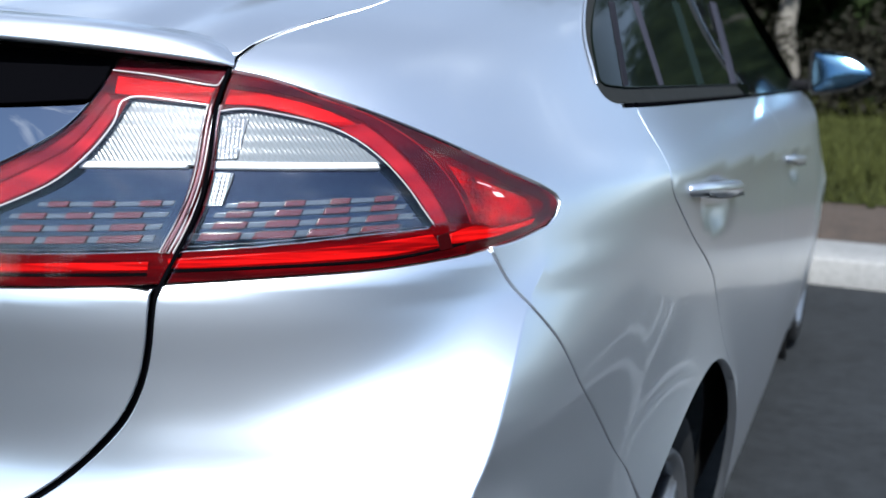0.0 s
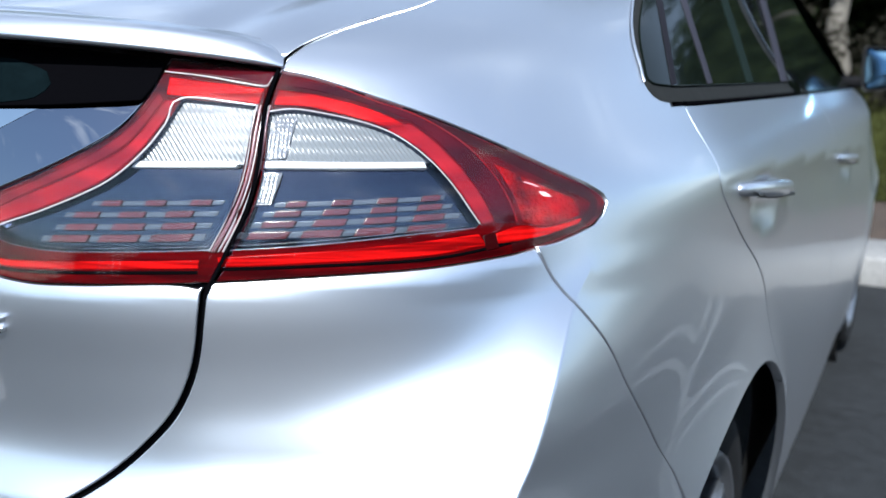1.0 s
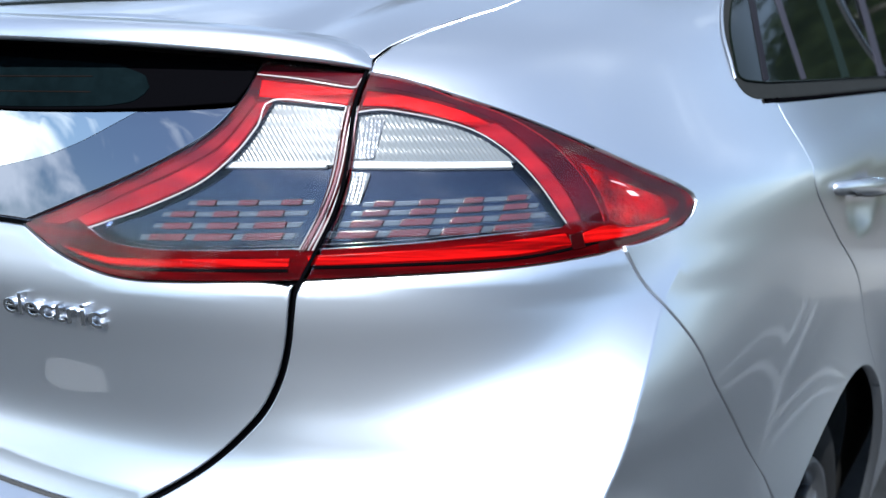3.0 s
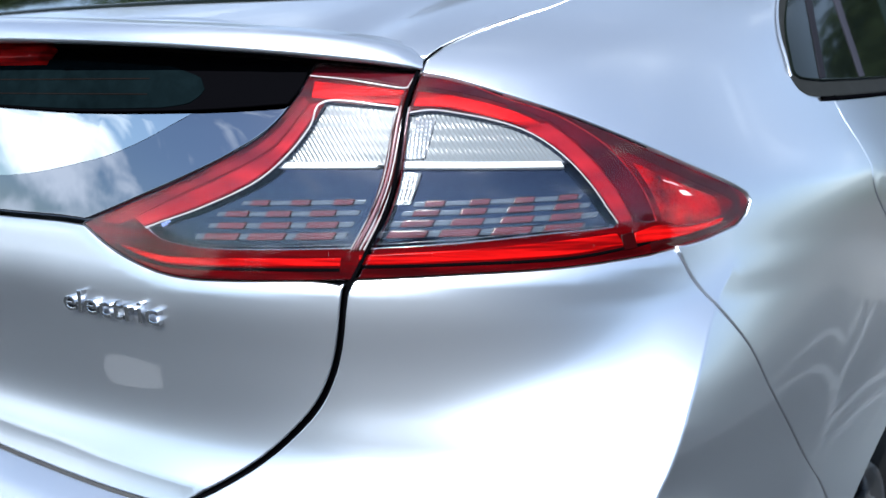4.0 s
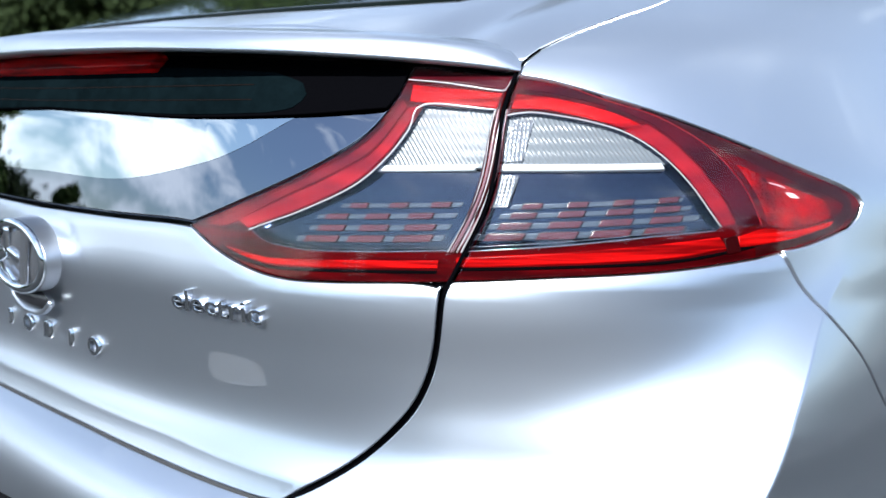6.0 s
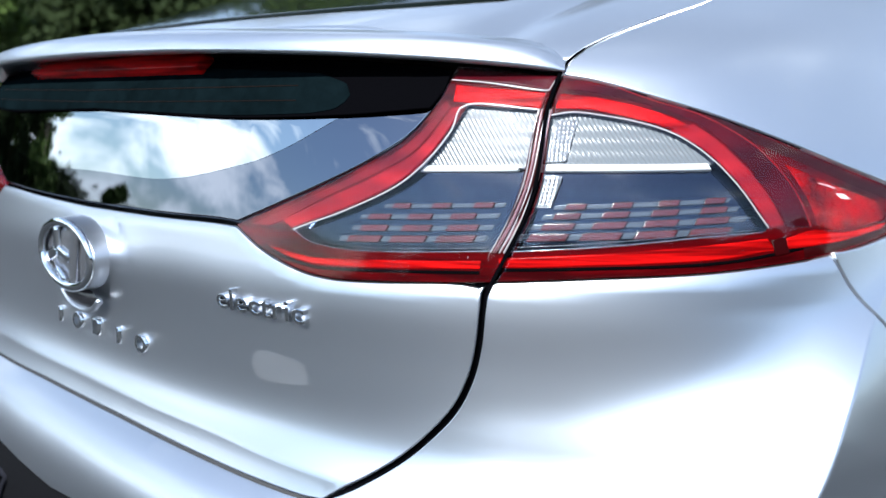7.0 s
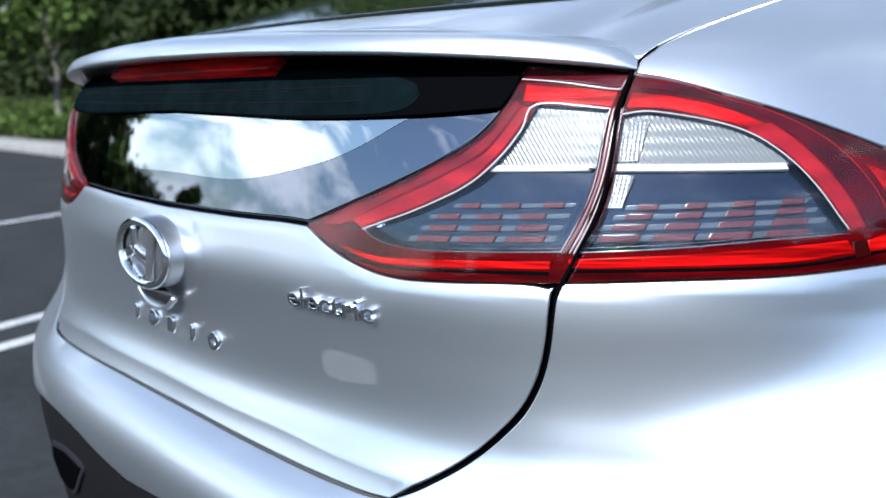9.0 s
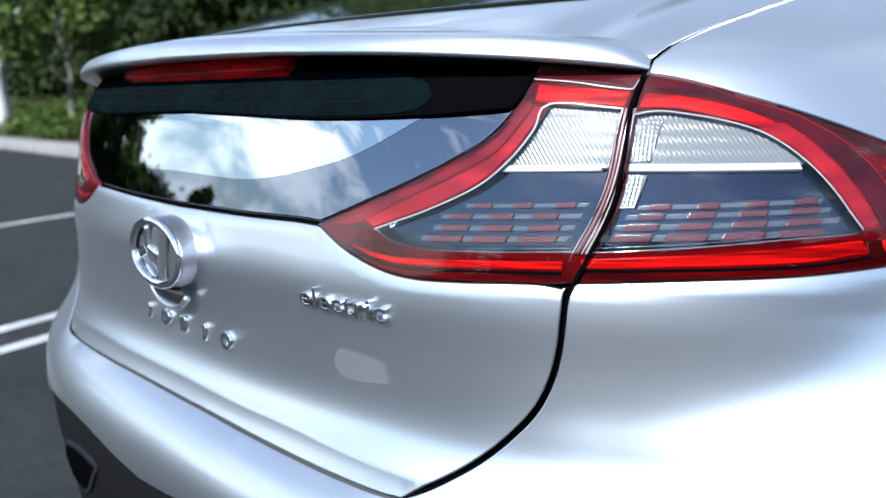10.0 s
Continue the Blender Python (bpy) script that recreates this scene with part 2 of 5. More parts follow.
def inset(poly, d):
    """A closed polygon moved inwards by d (counter-clockwise polygons)."""
    e = np.roll(poly, -1, 0) - np.roll(poly, 1, 0)
    n = np.stack([-e[:, 1], e[:, 0]], 1)
    n /= np.maximum(np.linalg.norm(n, axis=1, keepdims=True), 1e-9)
    return poly + d * n


def area(poly):
    x, y = poly.T
    return .5 * np.sum(x * np.roll(y, -1) - y * np.roll(x, -1))


# ---- the car's skin ----
HALF = spline([(.12, .84), (.22, .875), (.35, .900), (.55, .919), (.75, .911), (.88, .9015), (.93, .900), (.96, .894), (.99, .879), (1.03, .850),
               (1.10, .812), (1.20, .755), (1.30, .69), (1.38, .61), (1.43, .50), (1.455, .30)], .016)
REAR = spline([(.12, .13), (.30, .06), (.45, .03), (.56, .016), (.61, .020), (.645, .030), (.665, .045), (.69, .0645), (.71, .0785), (.725, .0860), (.741, .0902),
               (.76, .0923), (.78, .0930), (.81, .0932), (.84, .0922), (.86, .0915), (.88, .0930), (.90, .0965), (.925, .1005), (.95, .105), (1.02, .115), (1.075, .13),
               (1.11, .17), (1.16, .36), (1.22, .60), (1.30, .95), (1.38, 1.38), (1.43, 1.75), (1.455, 2.1)], .008, .60, 1.02)
MID = spline([(.12, .90), (1.06, .90), (1.14, 1.06), (1.22, 1.35), (1.30, 1.75), (1.38, 2.15), (1.43, 2.3), (1.455, 2.4)], .03)
FRONT = spline([(.12, 4.30), (.25, 4.42), (.5, 4.47), (.66, 4.44), (.76, 4.30), (.86, 3.95), (.95, 3.55), (1.0, 3.42),
                (1.1, 3.24), (1.2, 3.08), (1.3, 2.92), (1.4, 2.72), (1.455, 2.5)])
MIDF = spline([(.12, 3.5), (.66, 3.5), (.86, 3.1), (1.0, 2.9), (1.2, 2.7), (1.4, 2.55), (1.455, 2.42)])
angle = np.linspace(0, np.pi / 2, 4001)
ROUND_X, ROUND_Y = np.sin(angle) ** (2 / 3), np.cos(angle) ** (2 / 3)
ROUND_S = np.concatenate([[0], np.cumsum(np.hypot(np.diff(.9 * ROUND_X), np.diff(.8 * ROUND_Y)))])
TURN = ROUND_S[-1]
CREASE = spline([(.2, .8250), (.60, .8290), (.70, .8390), (.7747, .8620), (.7984, .8760), (.8343, .8985), (.8561, .9130), (.8924, .9440)], .01)


def base_skin(s, z):
    q = np.abs(s)
    a, b = np.interp(q, ROUND_S, ROUND_X), np.interp(q, ROUND_S, ROUND_Y)
    y = MID(z) - (MID(z) - REAR(z)) * b + np.clip(q - TURN, 0, None)
    ahead = np.clip(q - TURN - (MIDF(z) - MID(z)), 0, TURN)
    a2, b2 = np.interp(TURN - ahead, ROUND_S, ROUND_X), np.interp(TURN - ahead, ROUND_S, ROUND_Y)
    y = np.where(ahead > 0, MIDF(z) + (FRONT(z) - MIDF(z)) * b2, y)
    x = HALF(z) * np.where(ahead > 0, a2, a) * (1 - .0045 * np.clip(y - .9, 0, None) ** 2)
    return np.stack([np.sign(s) * x, y, z + 0 * s], -1)


def skin_normal(s, z):
    e = 2.5e-3
    n = np.cross(base_skin(s + e, z) - base_skin(s - e, z), base_skin(s, z + e) - base_skin(s, z - e))
    return n / np.maximum(np.linalg.norm(n, axis=-1, keepdims=True), 1e-12)


# the bumper's corner: the height at which its face turns up rises towards the crease
SHOULDER = spline([(0, .741), (.45, .741), (.50, .743), (.55, .750), (.601, .760), (.645, .764), (.687, .773), (.734, .785), (.781, .800), (.831, .820), (.876, .846), (.96, .888)], .012)
BULGE = spline([(.30, -.1607), (.60, .0073), (.69, .0577), (.71, .0685), (.725, .0755), (.741, .0820), (.76, .0880), (.78, .0910), (.81, .0930), (.84, .0935), (1.1, .0935)], .008)
BELT = spline([(.90, .950), (.976, .952), (1.07, .960), (1.2355, .961), (1.68, .9376), (2.57, .890), (5.0, .80)])


def relief(s, z):
    """Outward relief on the plain skin: the bulging bumper corner with its sharp upright edge, the flank's shoulder crease and the wheel arches' lips."""
    q = np.abs(s)
    edge = CREASE(z)
    off = np.clip(q - edge, 0, None)
    rise = SHOULDER(np.minimum(q, edge)) - .741
    run = np.clip((np.minimum(q, edge) - .66) / .20, 0, 1.3) ** 2 * np.clip((.87 - z) / .10, 0, 1)
    out = (BULGE(z) - BULGE(z - rise) + .010 * run) * np.clip(1 - off / .27, 0, 1) ** 2
    belt = BELT(q)
    tent = np.clip(1 - np.abs(z - belt) / .06, 0, 1) ** 2 * np.clip((q - .955) / .20, 0, 1) ** .7 * np.clip((3.6 - q) / .5, 0, 1)
    out = out + .0038 * tent
    for y in (.835, 3.535):
        d = np.hypot(q - TURN - y + MID(z), z - .316)
        out = out + .012 * np.clip(1 - np.clip(d - .37, 0, None) / .10, 0, 1) ** 2
    return out


def skin(s, z, depth=0.0):
    """A point of the car's outside: s runs round it from the tail's middle (right: plus), z is the height, depth goes inwards."""
    s, z = np.asarray(s, float), np.asarray(z, float)
    return base_skin(s, z) + (relief(s, z) - depth)[..., None] * skin_normal(s, z)


def side(y, z):
    """s of the place y metres from the tail on the car's flank."""
    return TURN + y - float(MID(z))


def skin_shade(s, z, depth):
    """The normals of the skin with its relief."""
    e = 1.5e-3
    d = depth if callable(depth) else (lambda a, b: depth + 0 * a)
    n = np.cross(skin(s + e, z, d(s + e, z)) - skin(s - e, z, d(s - e, z)), skin(s, z + e, d(s, z + e)) - skin(s, z - e, d(s, z - e)))
    return n / np.maximum(np.linalg.norm(n, axis=-1, keepdims=True), 1e-12)


def panel(name, shape, mat, parent, step=.012, depth=0.0, edge=.003, drop=.014, label="", mirrored=False, lines=(), hole=None):
    """A sheet on the car's skin within a closed outline of (s, z), with rounded edges that turn inwards; depth may be a function."""
    poly = tidy(np.array(shape, float))
    if area(poly) < 0:
        poly = poly[::-1]
    ring = inset(poly, edge)
    lo, hi = ring.min(0), ring.max(0)
    gx, gz = np.meshgrid(np.arange(lo[0], hi[0], step), np.arange(lo[1], hi[1], step * .87), indexing="ij")
    gx = gx + (np.arange(gx.shape[1]) % 2) * step / 2
    pts = np.stack([gx.ravel(), gz.ravel()], 1)
    n = len(ring)
    edges = [(i, (i + 1) % n) for i in range(n)]
    hit, near = inside(ring, pts)
    pts = pts[hit & (near > min(step * .45, .008))]
    fixed = np.zeros((0, 2))
    for line in lines:
        hit, near = inside(ring, line)
        line = line[hit & (near > .003)]
        if len(line) > 1:
            pts = pts[np.min(np.hypot(pts[:, None, 0] - line[None, :, 0], pts[:, None, 1] - line[None, :, 1]), 1) > step * .6]
            edges += [(n + len(fixed) + i, n + len(fixed) + i + 1) for i in range(len(line) - 1)]
            fixed = np.concatenate([fixed, line])
    pts = np.concatenate([fixed, pts])
    if hole is not None:
        hole = tidy(hole)
        hit, near = inside(hole, pts)
        pts = pts[~hit & (near > min(step * .45, .008))]
        edges += [(n + i, n + (i + 1) % len(hole)) for i in range(len(hole))]
        pts = np.concatenate([hole, pts])
    rows = [Vector(q) for q in np.concatenate([ring, pts])]
    verts, _, faces, origin, *_ = delaunay_2d_cdt(rows, edges, [], 1, 1e-7)
    v2 = np.array([(v.x, v.y) for v in verts])
    if hole is not None:
        hit, _ = inside(hole, np.array([v2[list(f)].mean(0) for f in faces]))
        faces = [f for f, h in zip(faces, hit) if not h]
    own = {}
    for i, o in enumerate(origin):
        for k in o:
            own[k] = i
    sign = -1 if mirrored else 1
    deep = depth if callable(depth) else (lambda a, b: depth + 0 * a)
    at = lambda q, more: skin(sign * q[:, 0], q[:, 1], deep(q[:, 0], q[:, 1]) + more)
    signed = (lambda a, b: deep(sign * a, b)) if callable(depth) else depth
    co = np.concatenate([at(v2, 0), at(poly, edge * .5), at(poly, drop)])
    nt, m = len(v2), len(poly)
    shade_top = skin_shade(sign * v2[:, 0], v2[:, 1], signed)
    shade_rim = skin_shade(sign * poly[:, 0], poly[:, 1], signed)
    out = poly - ring
    out = out / np.maximum(np.linalg.norm(out, axis=1, keepdims=True), 1e-9)
    away = at(poly + out * .002, 0) - at(poly, 0)
    away = away / np.maximum(np.linalg.norm(away, axis=1, keepdims=True), 1e-9)
    shade = np.concatenate([shade_top, .6 * shade_rim + .8 * away, away])
    tris = [tuple(f) for f in faces]
    for i in range(m):
        j = (i + 1) % m
        if i in own and j in own:
            tris.append((nt + i, nt + j, own[j], own[i]))
        tris.append((nt + m + i, nt + m + j, nt + j, nt + i))
    if mirrored:
        tris = [t[::-1] for t in tris]
    me = bpy.data.meshes.new(name)
    me.from_pydata(co.tolist(), [], tris)
    me.shade_smooth()
    shade /= np.maximum(np.linalg.norm(shade, axis=1, keepdims=True), 1e-9)
    me.normals_split_custom_set_from_vertices(shade.tolist())
    me.materials.append(mat)
    ob = new(name, me)
    ob.parent = parent
    return tagged(ob, label)


def tidy(poly):
    """Drops points that lie on one another."""
    keep = [poly[0]]
    for q in poly[1:]:
        if np.linalg.norm(q - keep[-1]) > 8e-4:
            keep.append(q)
    if np.linalg.norm(keep[0] - keep[-1]) < 8e-4:
        keep.pop()
    return np.array(keep)


def band(name, line, width, mat, parent, depth=0.0, rise=.002, label="", mirrored=False, step=.006):
    """A half-round strip that follows a line of (s, z) on the skin."""
    c = curve(line, step)
    e = np.gradient(c, axis=0)
    nrm = np.stack([-e[:, 1], e[:, 0]], 1)
    nrm /= np.linalg.norm(nrm, axis=1, keepdims=True)
    sign = -1 if mirrored else 1
    bm = bmesh.new()
    rows = []
    for k in np.linspace(-1, 1, 7):
        q = c + nrm * k * width / 2
        rows.append([bm.verts.new(p) for p in skin(sign * q[:, 0], q[:, 1], depth - rise * math.sqrt(1 - k * k * .999))])
    for a, b in zip(rows, rows[1:]):
        for i in range(len(a) - 1):
            f = (a[i], a[i + 1], b[i + 1], b[i])
            bm.faces.new(f[::-1] if mirrored else f)
    return part(name, bm, mat, parent, label)


def rect(s0, z0, s1, z1, step=.02):
    """The outline of a rectangle in (s, z)."""
    return curve([(s0, z0), (s1, z0), (s1, z1), (s0, z1)], step, closed=True, sharp=(0, 1, 2, 3))


def outline(*runs, step=.008):
    """A closed outline made of smooth runs of points, end to end."""
    out = []
    for r in runs:
        c = curve(r, step)
        if len(out) and np.linalg.norm(out[-1] - c[0]) < 1e-4:
            c = c[1:]
        out.extend(c)
    if np.linalg.norm(out[0] - out[-1]) < 1e-4:
        out.pop()
    return np.array(out)


# ---- ground, road paint, kerb, planting ----
def sheet(name, x0, y0, x1, y1, z, mat, nx=2, ny=2, bumpy=0.0, parent=None, label="", **tags):
    """A level sheet of ground, uneven by bumpy metres."""
    bm = bmesh.new()
    xs, ys = np.linspace(x0, x1, nx), np.linspace(y0, y1, ny)
    v = [[bm.verts.new((x, y, z + bumpy * noise.noise((x * .7, y * .7, 3.1)) * (0 < i < nx - 1 and 0 < j < ny - 1)))
          for j, y in enumerate(ys)] for i, x in enumerate(xs)]
    for i in range(nx - 1):
        for j in range(ny - 1):
            bm.faces.new((v[i][j], v[i + 1][j], v[i + 1][j + 1], v[i][j + 1]))
    return tagged(part(name, bm, mat, parent), label, **tags)


def block(bm, x0, y0, z0, x1, y1, z1, bevel=0.0):
    """A box with bevelled edges added to bm."""
    g = bmesh.ops.create_cube(bm, size=1)["verts"]
    bmesh.ops.scale(bm, vec=(x1 - x0, y1 - y0, z1 - z0), verts=g)
    bmesh.ops.translate(bm, vec=((x0 + x1) / 2, (y0 + y1) / 2, (z0 + z1) / 2), verts=g)
    if bevel:
        e = list({e for v in g for e in v.link_edges})
        bmesh.ops.bevel(bm, geom=e, offset=bevel, segments=2, affect="EDGES", profile=.5)


sheet("ground", -2500, -2500, 2500, 2500, 0.0, ASPHALT, label="dark grey worn asphalt of a parking lot", category="ground",
      kind="structure")


def stripe(x0, y0, x1, y1, width=.10):
    """A painted line on the asphalt."""
    a, b = Vector((x0, y0, 0)), Vector((x1, y1, 0))
    n = Vector((-(b - a).y, (b - a).x, 0)).normalized() * width / 2
    bm = bmesh.new()
    k = 24
    left, right = [], []
    for i in range(k + 1):
        p = a.lerp(b, i / k)
        wob = .004 * noise.noise((i * .9, x0, 1))
        left.append(bm.verts.new((*(p + n * (1 + wob * 20)).xy, .004)))
        right.append(bm.verts.new((*(p - n * (1 - wob * 20)).xy, .004)))
    for i in range(k):
        bm.faces.new((right[i], right[i + 1], left[i + 1], left[i]))
    return tagged(part("parking_line", bm, PAINT_LINE), "worn white painted bay line on asphalt", "road marking",
                  "parking bay lines", "structure")


for x in (-3.47, -3.13, -6.75, 2.45, 2.80):
    lean = -.33 if x < 0 else 0
    stripe(x + lean * -1.2, -.2 if x < 0 else -1.2, x + lean * 3.4, 4.7)

# a concrete kerb in lengths, with a broad flat top
KERB_Y = 4.80
kerb = thing("kerb", 0, KERB_Y, 0, label="pale grey concrete kerb along the parking bays", category="kerb", kind="structure")
for i in range(-16, 6):
    bm = bmesh.new()
    block(bm, i * 3.0 + .006, 0, -.05, i * 3.0 + 2.994, .60, .15, .02)
    part("kerb_stone", bm, CONCRETE, kerb)

sheet("planting_bed", -70, KERB_Y + .59, 40, 7.4, .13, SOIL, 160, 8, .06, label="brown bark mulch bed behind the kerb",
      category="planting bed", kind="structure")
lawn = sheet("lawn", -110, 7.3, 60, 90, .14, GRASS, 60, 60, .10, label="rough green grass bank under the trees", category="lawn",
             kind="structure")
for v in lawn.data.vertices:
    v.co.z += .050 * max(0, min(v.co.y - 7.3, 16))


# ---- the car ----
car = thing("car", 0, .89, 0, label="silver metallic electric hatchback parked nose-in at a kerb", category="car")
car.location = (0, 0, 0)

# shared lines of the body, as (s, z)
HATCH_SEAM = [(.6806, 1.0648), (.687, 1.0768), (.698, 1.0868), (.721, 1.1004), (.751, 1.1157), (.780, 1.137), (.80, 1.20), (.79, 1.30),
              (.72, 1.38), (.55, 1.43)]
LAMP_TOP = [(.6824, 1.0657), (.7148, 1.0596), (.765, 1.0448), (.813, 1.0285), (.860, 1.0084), (.9086, .9851), (.9524, .9658),
            (.9685, .956)]
LAMP_TIP = [(.9685, .956), (.972, .949), (.965, .938), (.9516, .9288)]
LAMP_LOW = [(.9516, .9288), (.908, .9175), (.8615, .9103), (.7845, .9034), (.6896, .8989), (.6042, .8934)]
INNER_TOP = [(.6775, 1.0667), (.607, 1.0734), (.581, 1.0752)]
INNER_GLASS = [(.581, 1.0752), (.576, 1.0645), (.562, 1.0428), (.5306, 1.0162), (.479, .9909), (.425, .969), (.365, .9467), (.305, .9246)]
INNER_LOW = [(.305, .9246), (.348, .9037), (.395, .8897), (.436, .8847), (.4856, .8861), (.563, .8906), (.5985, .8927)]
LID_GAP = [(0.5985, 0.8927), (0.5960, 0.8652), (0.5910, 0.8352), (0.5811, 0.8042), (0.5648, 0.7745), (0.5385, 0.7448), (0.5136, 0.7216), (0.4903, 0.7042), (0.4666, 0.6893), (0.4430, 0.6790)]
LID_LOW = [(0.4430, 0.6790), (0.4140, 0.6781), (0.3629, 0.6795), (0.2699, 0.6824), (0.2031, 0.6839), (0.1116, 0.6853), (0.0037, 0.6854), (0.0000, 0.6856)]
BUMPER_SEAM = [(0.8843, 0.9153), (0.9002, 0.8875), (0.9186, 0.8637), (0.9500, 0.8245), (0.9858, 0.7697), (1.0464, 0.7045), (1.1000, 0.6541), (1.1280, 0.5990)]
DOOR_SEAM = [(1.2183, 1.033), (1.2140, 1.0036), (1.2157, .9636), (1.2240, .9336), (1.319, .8739), (1.4643, .7922), (1.5300, .6837), (1.600, .604)]
GLASS_LOW = [(.304, .9246), (.262, .9252), (.16, .9227), (0, .9206)]
WINDOW_REAR = [(side(1.45, 1.345), 1.345), (side(1.25, 1.315), 1.315), (side(1.0, 1.245), 1.245), (1.064, 1.159), (1.119, 1.088),
               (1.127, 1.058), (1.150, 1.040), (1.2183, 1.035)]


def shift(line, ds, dz):
    return [(s + ds, z + dz) for s, z in line]


def arch(y, a0, a1, r=.37, n=14):
    """Points of a wheel arch, angles in degrees from straight ahead over the top."""
    return [(TURN + y - .9 + r * math.cos(radians(a)), .316 + r * math.sin(radians(a))) for a in np.linspace(a0, a1, n)]


# dark inner shell behind all gaps
bm = bmesh.new()
ss, zz = np.linspace(-4.9, 4.9, 420), np.linspace(.16, 1.44, 90)
grid = [[bm.verts.new(p) for p in col] for col in skin(*np.meshgrid(ss, zz, indexing="ij"), .055)]
for i in range(len(ss) - 1):
    for j in range(len(zz) - 1):
        c = sum((v.co for v in (grid[i][j], grid[i + 1][j + 1])), Vector()) / 2
        if min((c.yz - Vector((y, .316))).length for y in (.835, 3.535)) > .40 or abs(c.x) < .55:
            bm.faces.new((grid[i][j], grid[i + 1][j], grid[i + 1][j + 1], grid[i][j + 1]))
part("inner_shell", bm, GAP, car, "black inner shell")

quarter = outline(HATCH_SEAM[:-2], [(.79, 1.30), (side(1.4, 1.39), 1.39), (side(1.9, 1.40), 1.40)],
                  [(side(1.9, 1.40), 1.40), (side(1.9, 1.36), 1.36)], [(side(1.9, 1.36), 1.36), WINDOW_REAR[0]], WINDOW_REAR,
                  DOOR_SEAM, arch(.835, 51, 130.2), BUMPER_SEAM[::-1][1:], [BUMPER_SEAM[0], (.908, .9175), (.9516, .9288)],
                  LAMP_TIP[::-1], LAMP_TOP[::-1])
bumper_half = [LID_LOW[::-1], LID_GAP[::-1][:-1] + [(.5985, .8890)], shift(LAMP_LOW[::-1][:4], 0, -.0008), shift(BUMPER_SEAM, -.0014, -.001),
               arch(.835, 131, 182)]
bumper_line = [(1.054, .303), (.90, .42), (.78, .48), (.65, .52), (.50, .575), (.33, .597), (.20, .598), (.08, .586), (0, .580)]


def both(half):
    """A closed outline from the right half's runs, mirrored to the left."""
    h = outline(*half)
    h = h[h[:, 0] > -1e-9]
    return np.concatenate([h, (h * [-1, 1])[::-1]])


crease_line = np.array([(float(CREASE(z)), z) for z in np.arange(.42, .895, .006)])
creases = [(crease_line + [d, 0]) * [k, 1] for d in (-.0018, 0, .0018) for k in (1, -1)]
for left in (False, True):
    panel("quarter_panel", tidy(quarter), SILVER, car, .012, edge=.0018, mirrored=left, lines=[crease_line + [d, 0] for d in (-.0018, 0, .0018)])
low = outline(bumper_line[::-1], arch(.835, 184, 196, .38, 4), [(1.06, .21), (.9, .19), (0, .17)])
panel("lower_bumper_trim", tidy(np.concatenate([shift_ for shift_ in (low, (low * [-1, 1])[::-1])])), BLACK, car, .02, depth=.006,
      label="unpainted black plastic lower bumper")
lid = both([shift([(0, .9206), (.16, .9227), (.262, .9252), (.304, .9246)], 0, .0045), shift(INNER_LOW[:-1], 0, .0055) + [(.5985, .8927)], LID_GAP[:-1] + [(.4430, .6756)], shift(LID_LOW, 0, -.0034)])
lid_in = tidy(lid)


low_edge = np.array(LID_LOW[::-1])
top_edge = np.array(GLASS_LOW[::-1] + INNER_LOW[1:])
lamp_edge = np.array(LAMP_LOW[::-1])
LIP = spline([(0, .7085), (.142, .7075), (.259, .7070), (.3538, .7026), (.4313, .6987), (.4882, .6960), (.60, .690)])


def lid_depth(s, z):
    """The tailgate folds in below its lip, and the emblem sits in a shallow dish."""
    dish = np.sqrt((s / .125) ** 2 + ((z - .845) / .088) ** 2)
    below = np.clip(LIP(np.abs(s)) - z, 0, .03)
    fold = .44 * np.minimum(below, .011) + .32 * np.clip(below - .011, 0, None)
    roll = np.clip(1 - (np.interp(np.abs(s), top_edge[:, 0], top_edge[:, 1]) - z) / .014, 0, 1.3)
    return .0032 * roll ** 2 + .0009 * np.clip((1.06 - dish) / .12, 0, 1) ** 2 - .012 * np.exp(-(s / .10) ** 2 - ((z - .862) / .050) ** 2) + fold * np.clip((.50 - np.abs(s)) / .05, 0, 1)


def ledge_depth(s, z):
    """The bumper's ledge rounds in towards the tailgate's lower edge."""
    q = np.abs(s)
    near = np.clip(1 - (np.interp(q, low_edge[:, 0], low_edge[:, 1]) - z) / .030, 0, 1)
    roll = np.clip(1 - (np.interp(q, lamp_edge[:, 0], lamp_edge[:, 1]) - z) / .013, 0, 1.3) * np.clip((q - .55) / .04, 0, 1) * np.clip((.93 - q) / .04, 0, 1)
    return .0085 * near ** 2 * np.clip((.46 - q) / .10, 0, 1) + .0030 * roll ** 2


lip_line = np.array([(v, float(LIP(abs(v)))) for v in np.arange(-.48, .481, .006)])
bumper = panel("rear_bumper", tidy(both(bumper_half + [bumper_line])), SILVER, car, .012, depth=ledge_depth, edge=.0010, drop=.005, lines=creases)
tailgate = panel("tailgate", inset(lid_in if area(lid_in) > 0 else lid_in[::-1], .0066), SILVER, car, .008, depth=lid_depth, edge=.0010, drop=.005,
                 lines=[lip_line + [0, d] for d in (.003, 0, -.003, -.011)])
for left in (False, True):
    band("gap_seal", shift(LID_GAP, -.003, 0), .024, RECESS, car, .009, .001, "black rubber seal", left)
    band("gap_seal", shift(LID_LOW, 0, .001), .014, GAP, car, .0145, .001, mirrored=left)

# rear window under the spoiler
def glass_depth(z):
    """The pane is flatter than the sheet metal round it and leans back evenly."""
    return .0085 + np.minimum(.115 - .19 * (1.02 - z) - REAR(z), 0) * (z < 1.02)


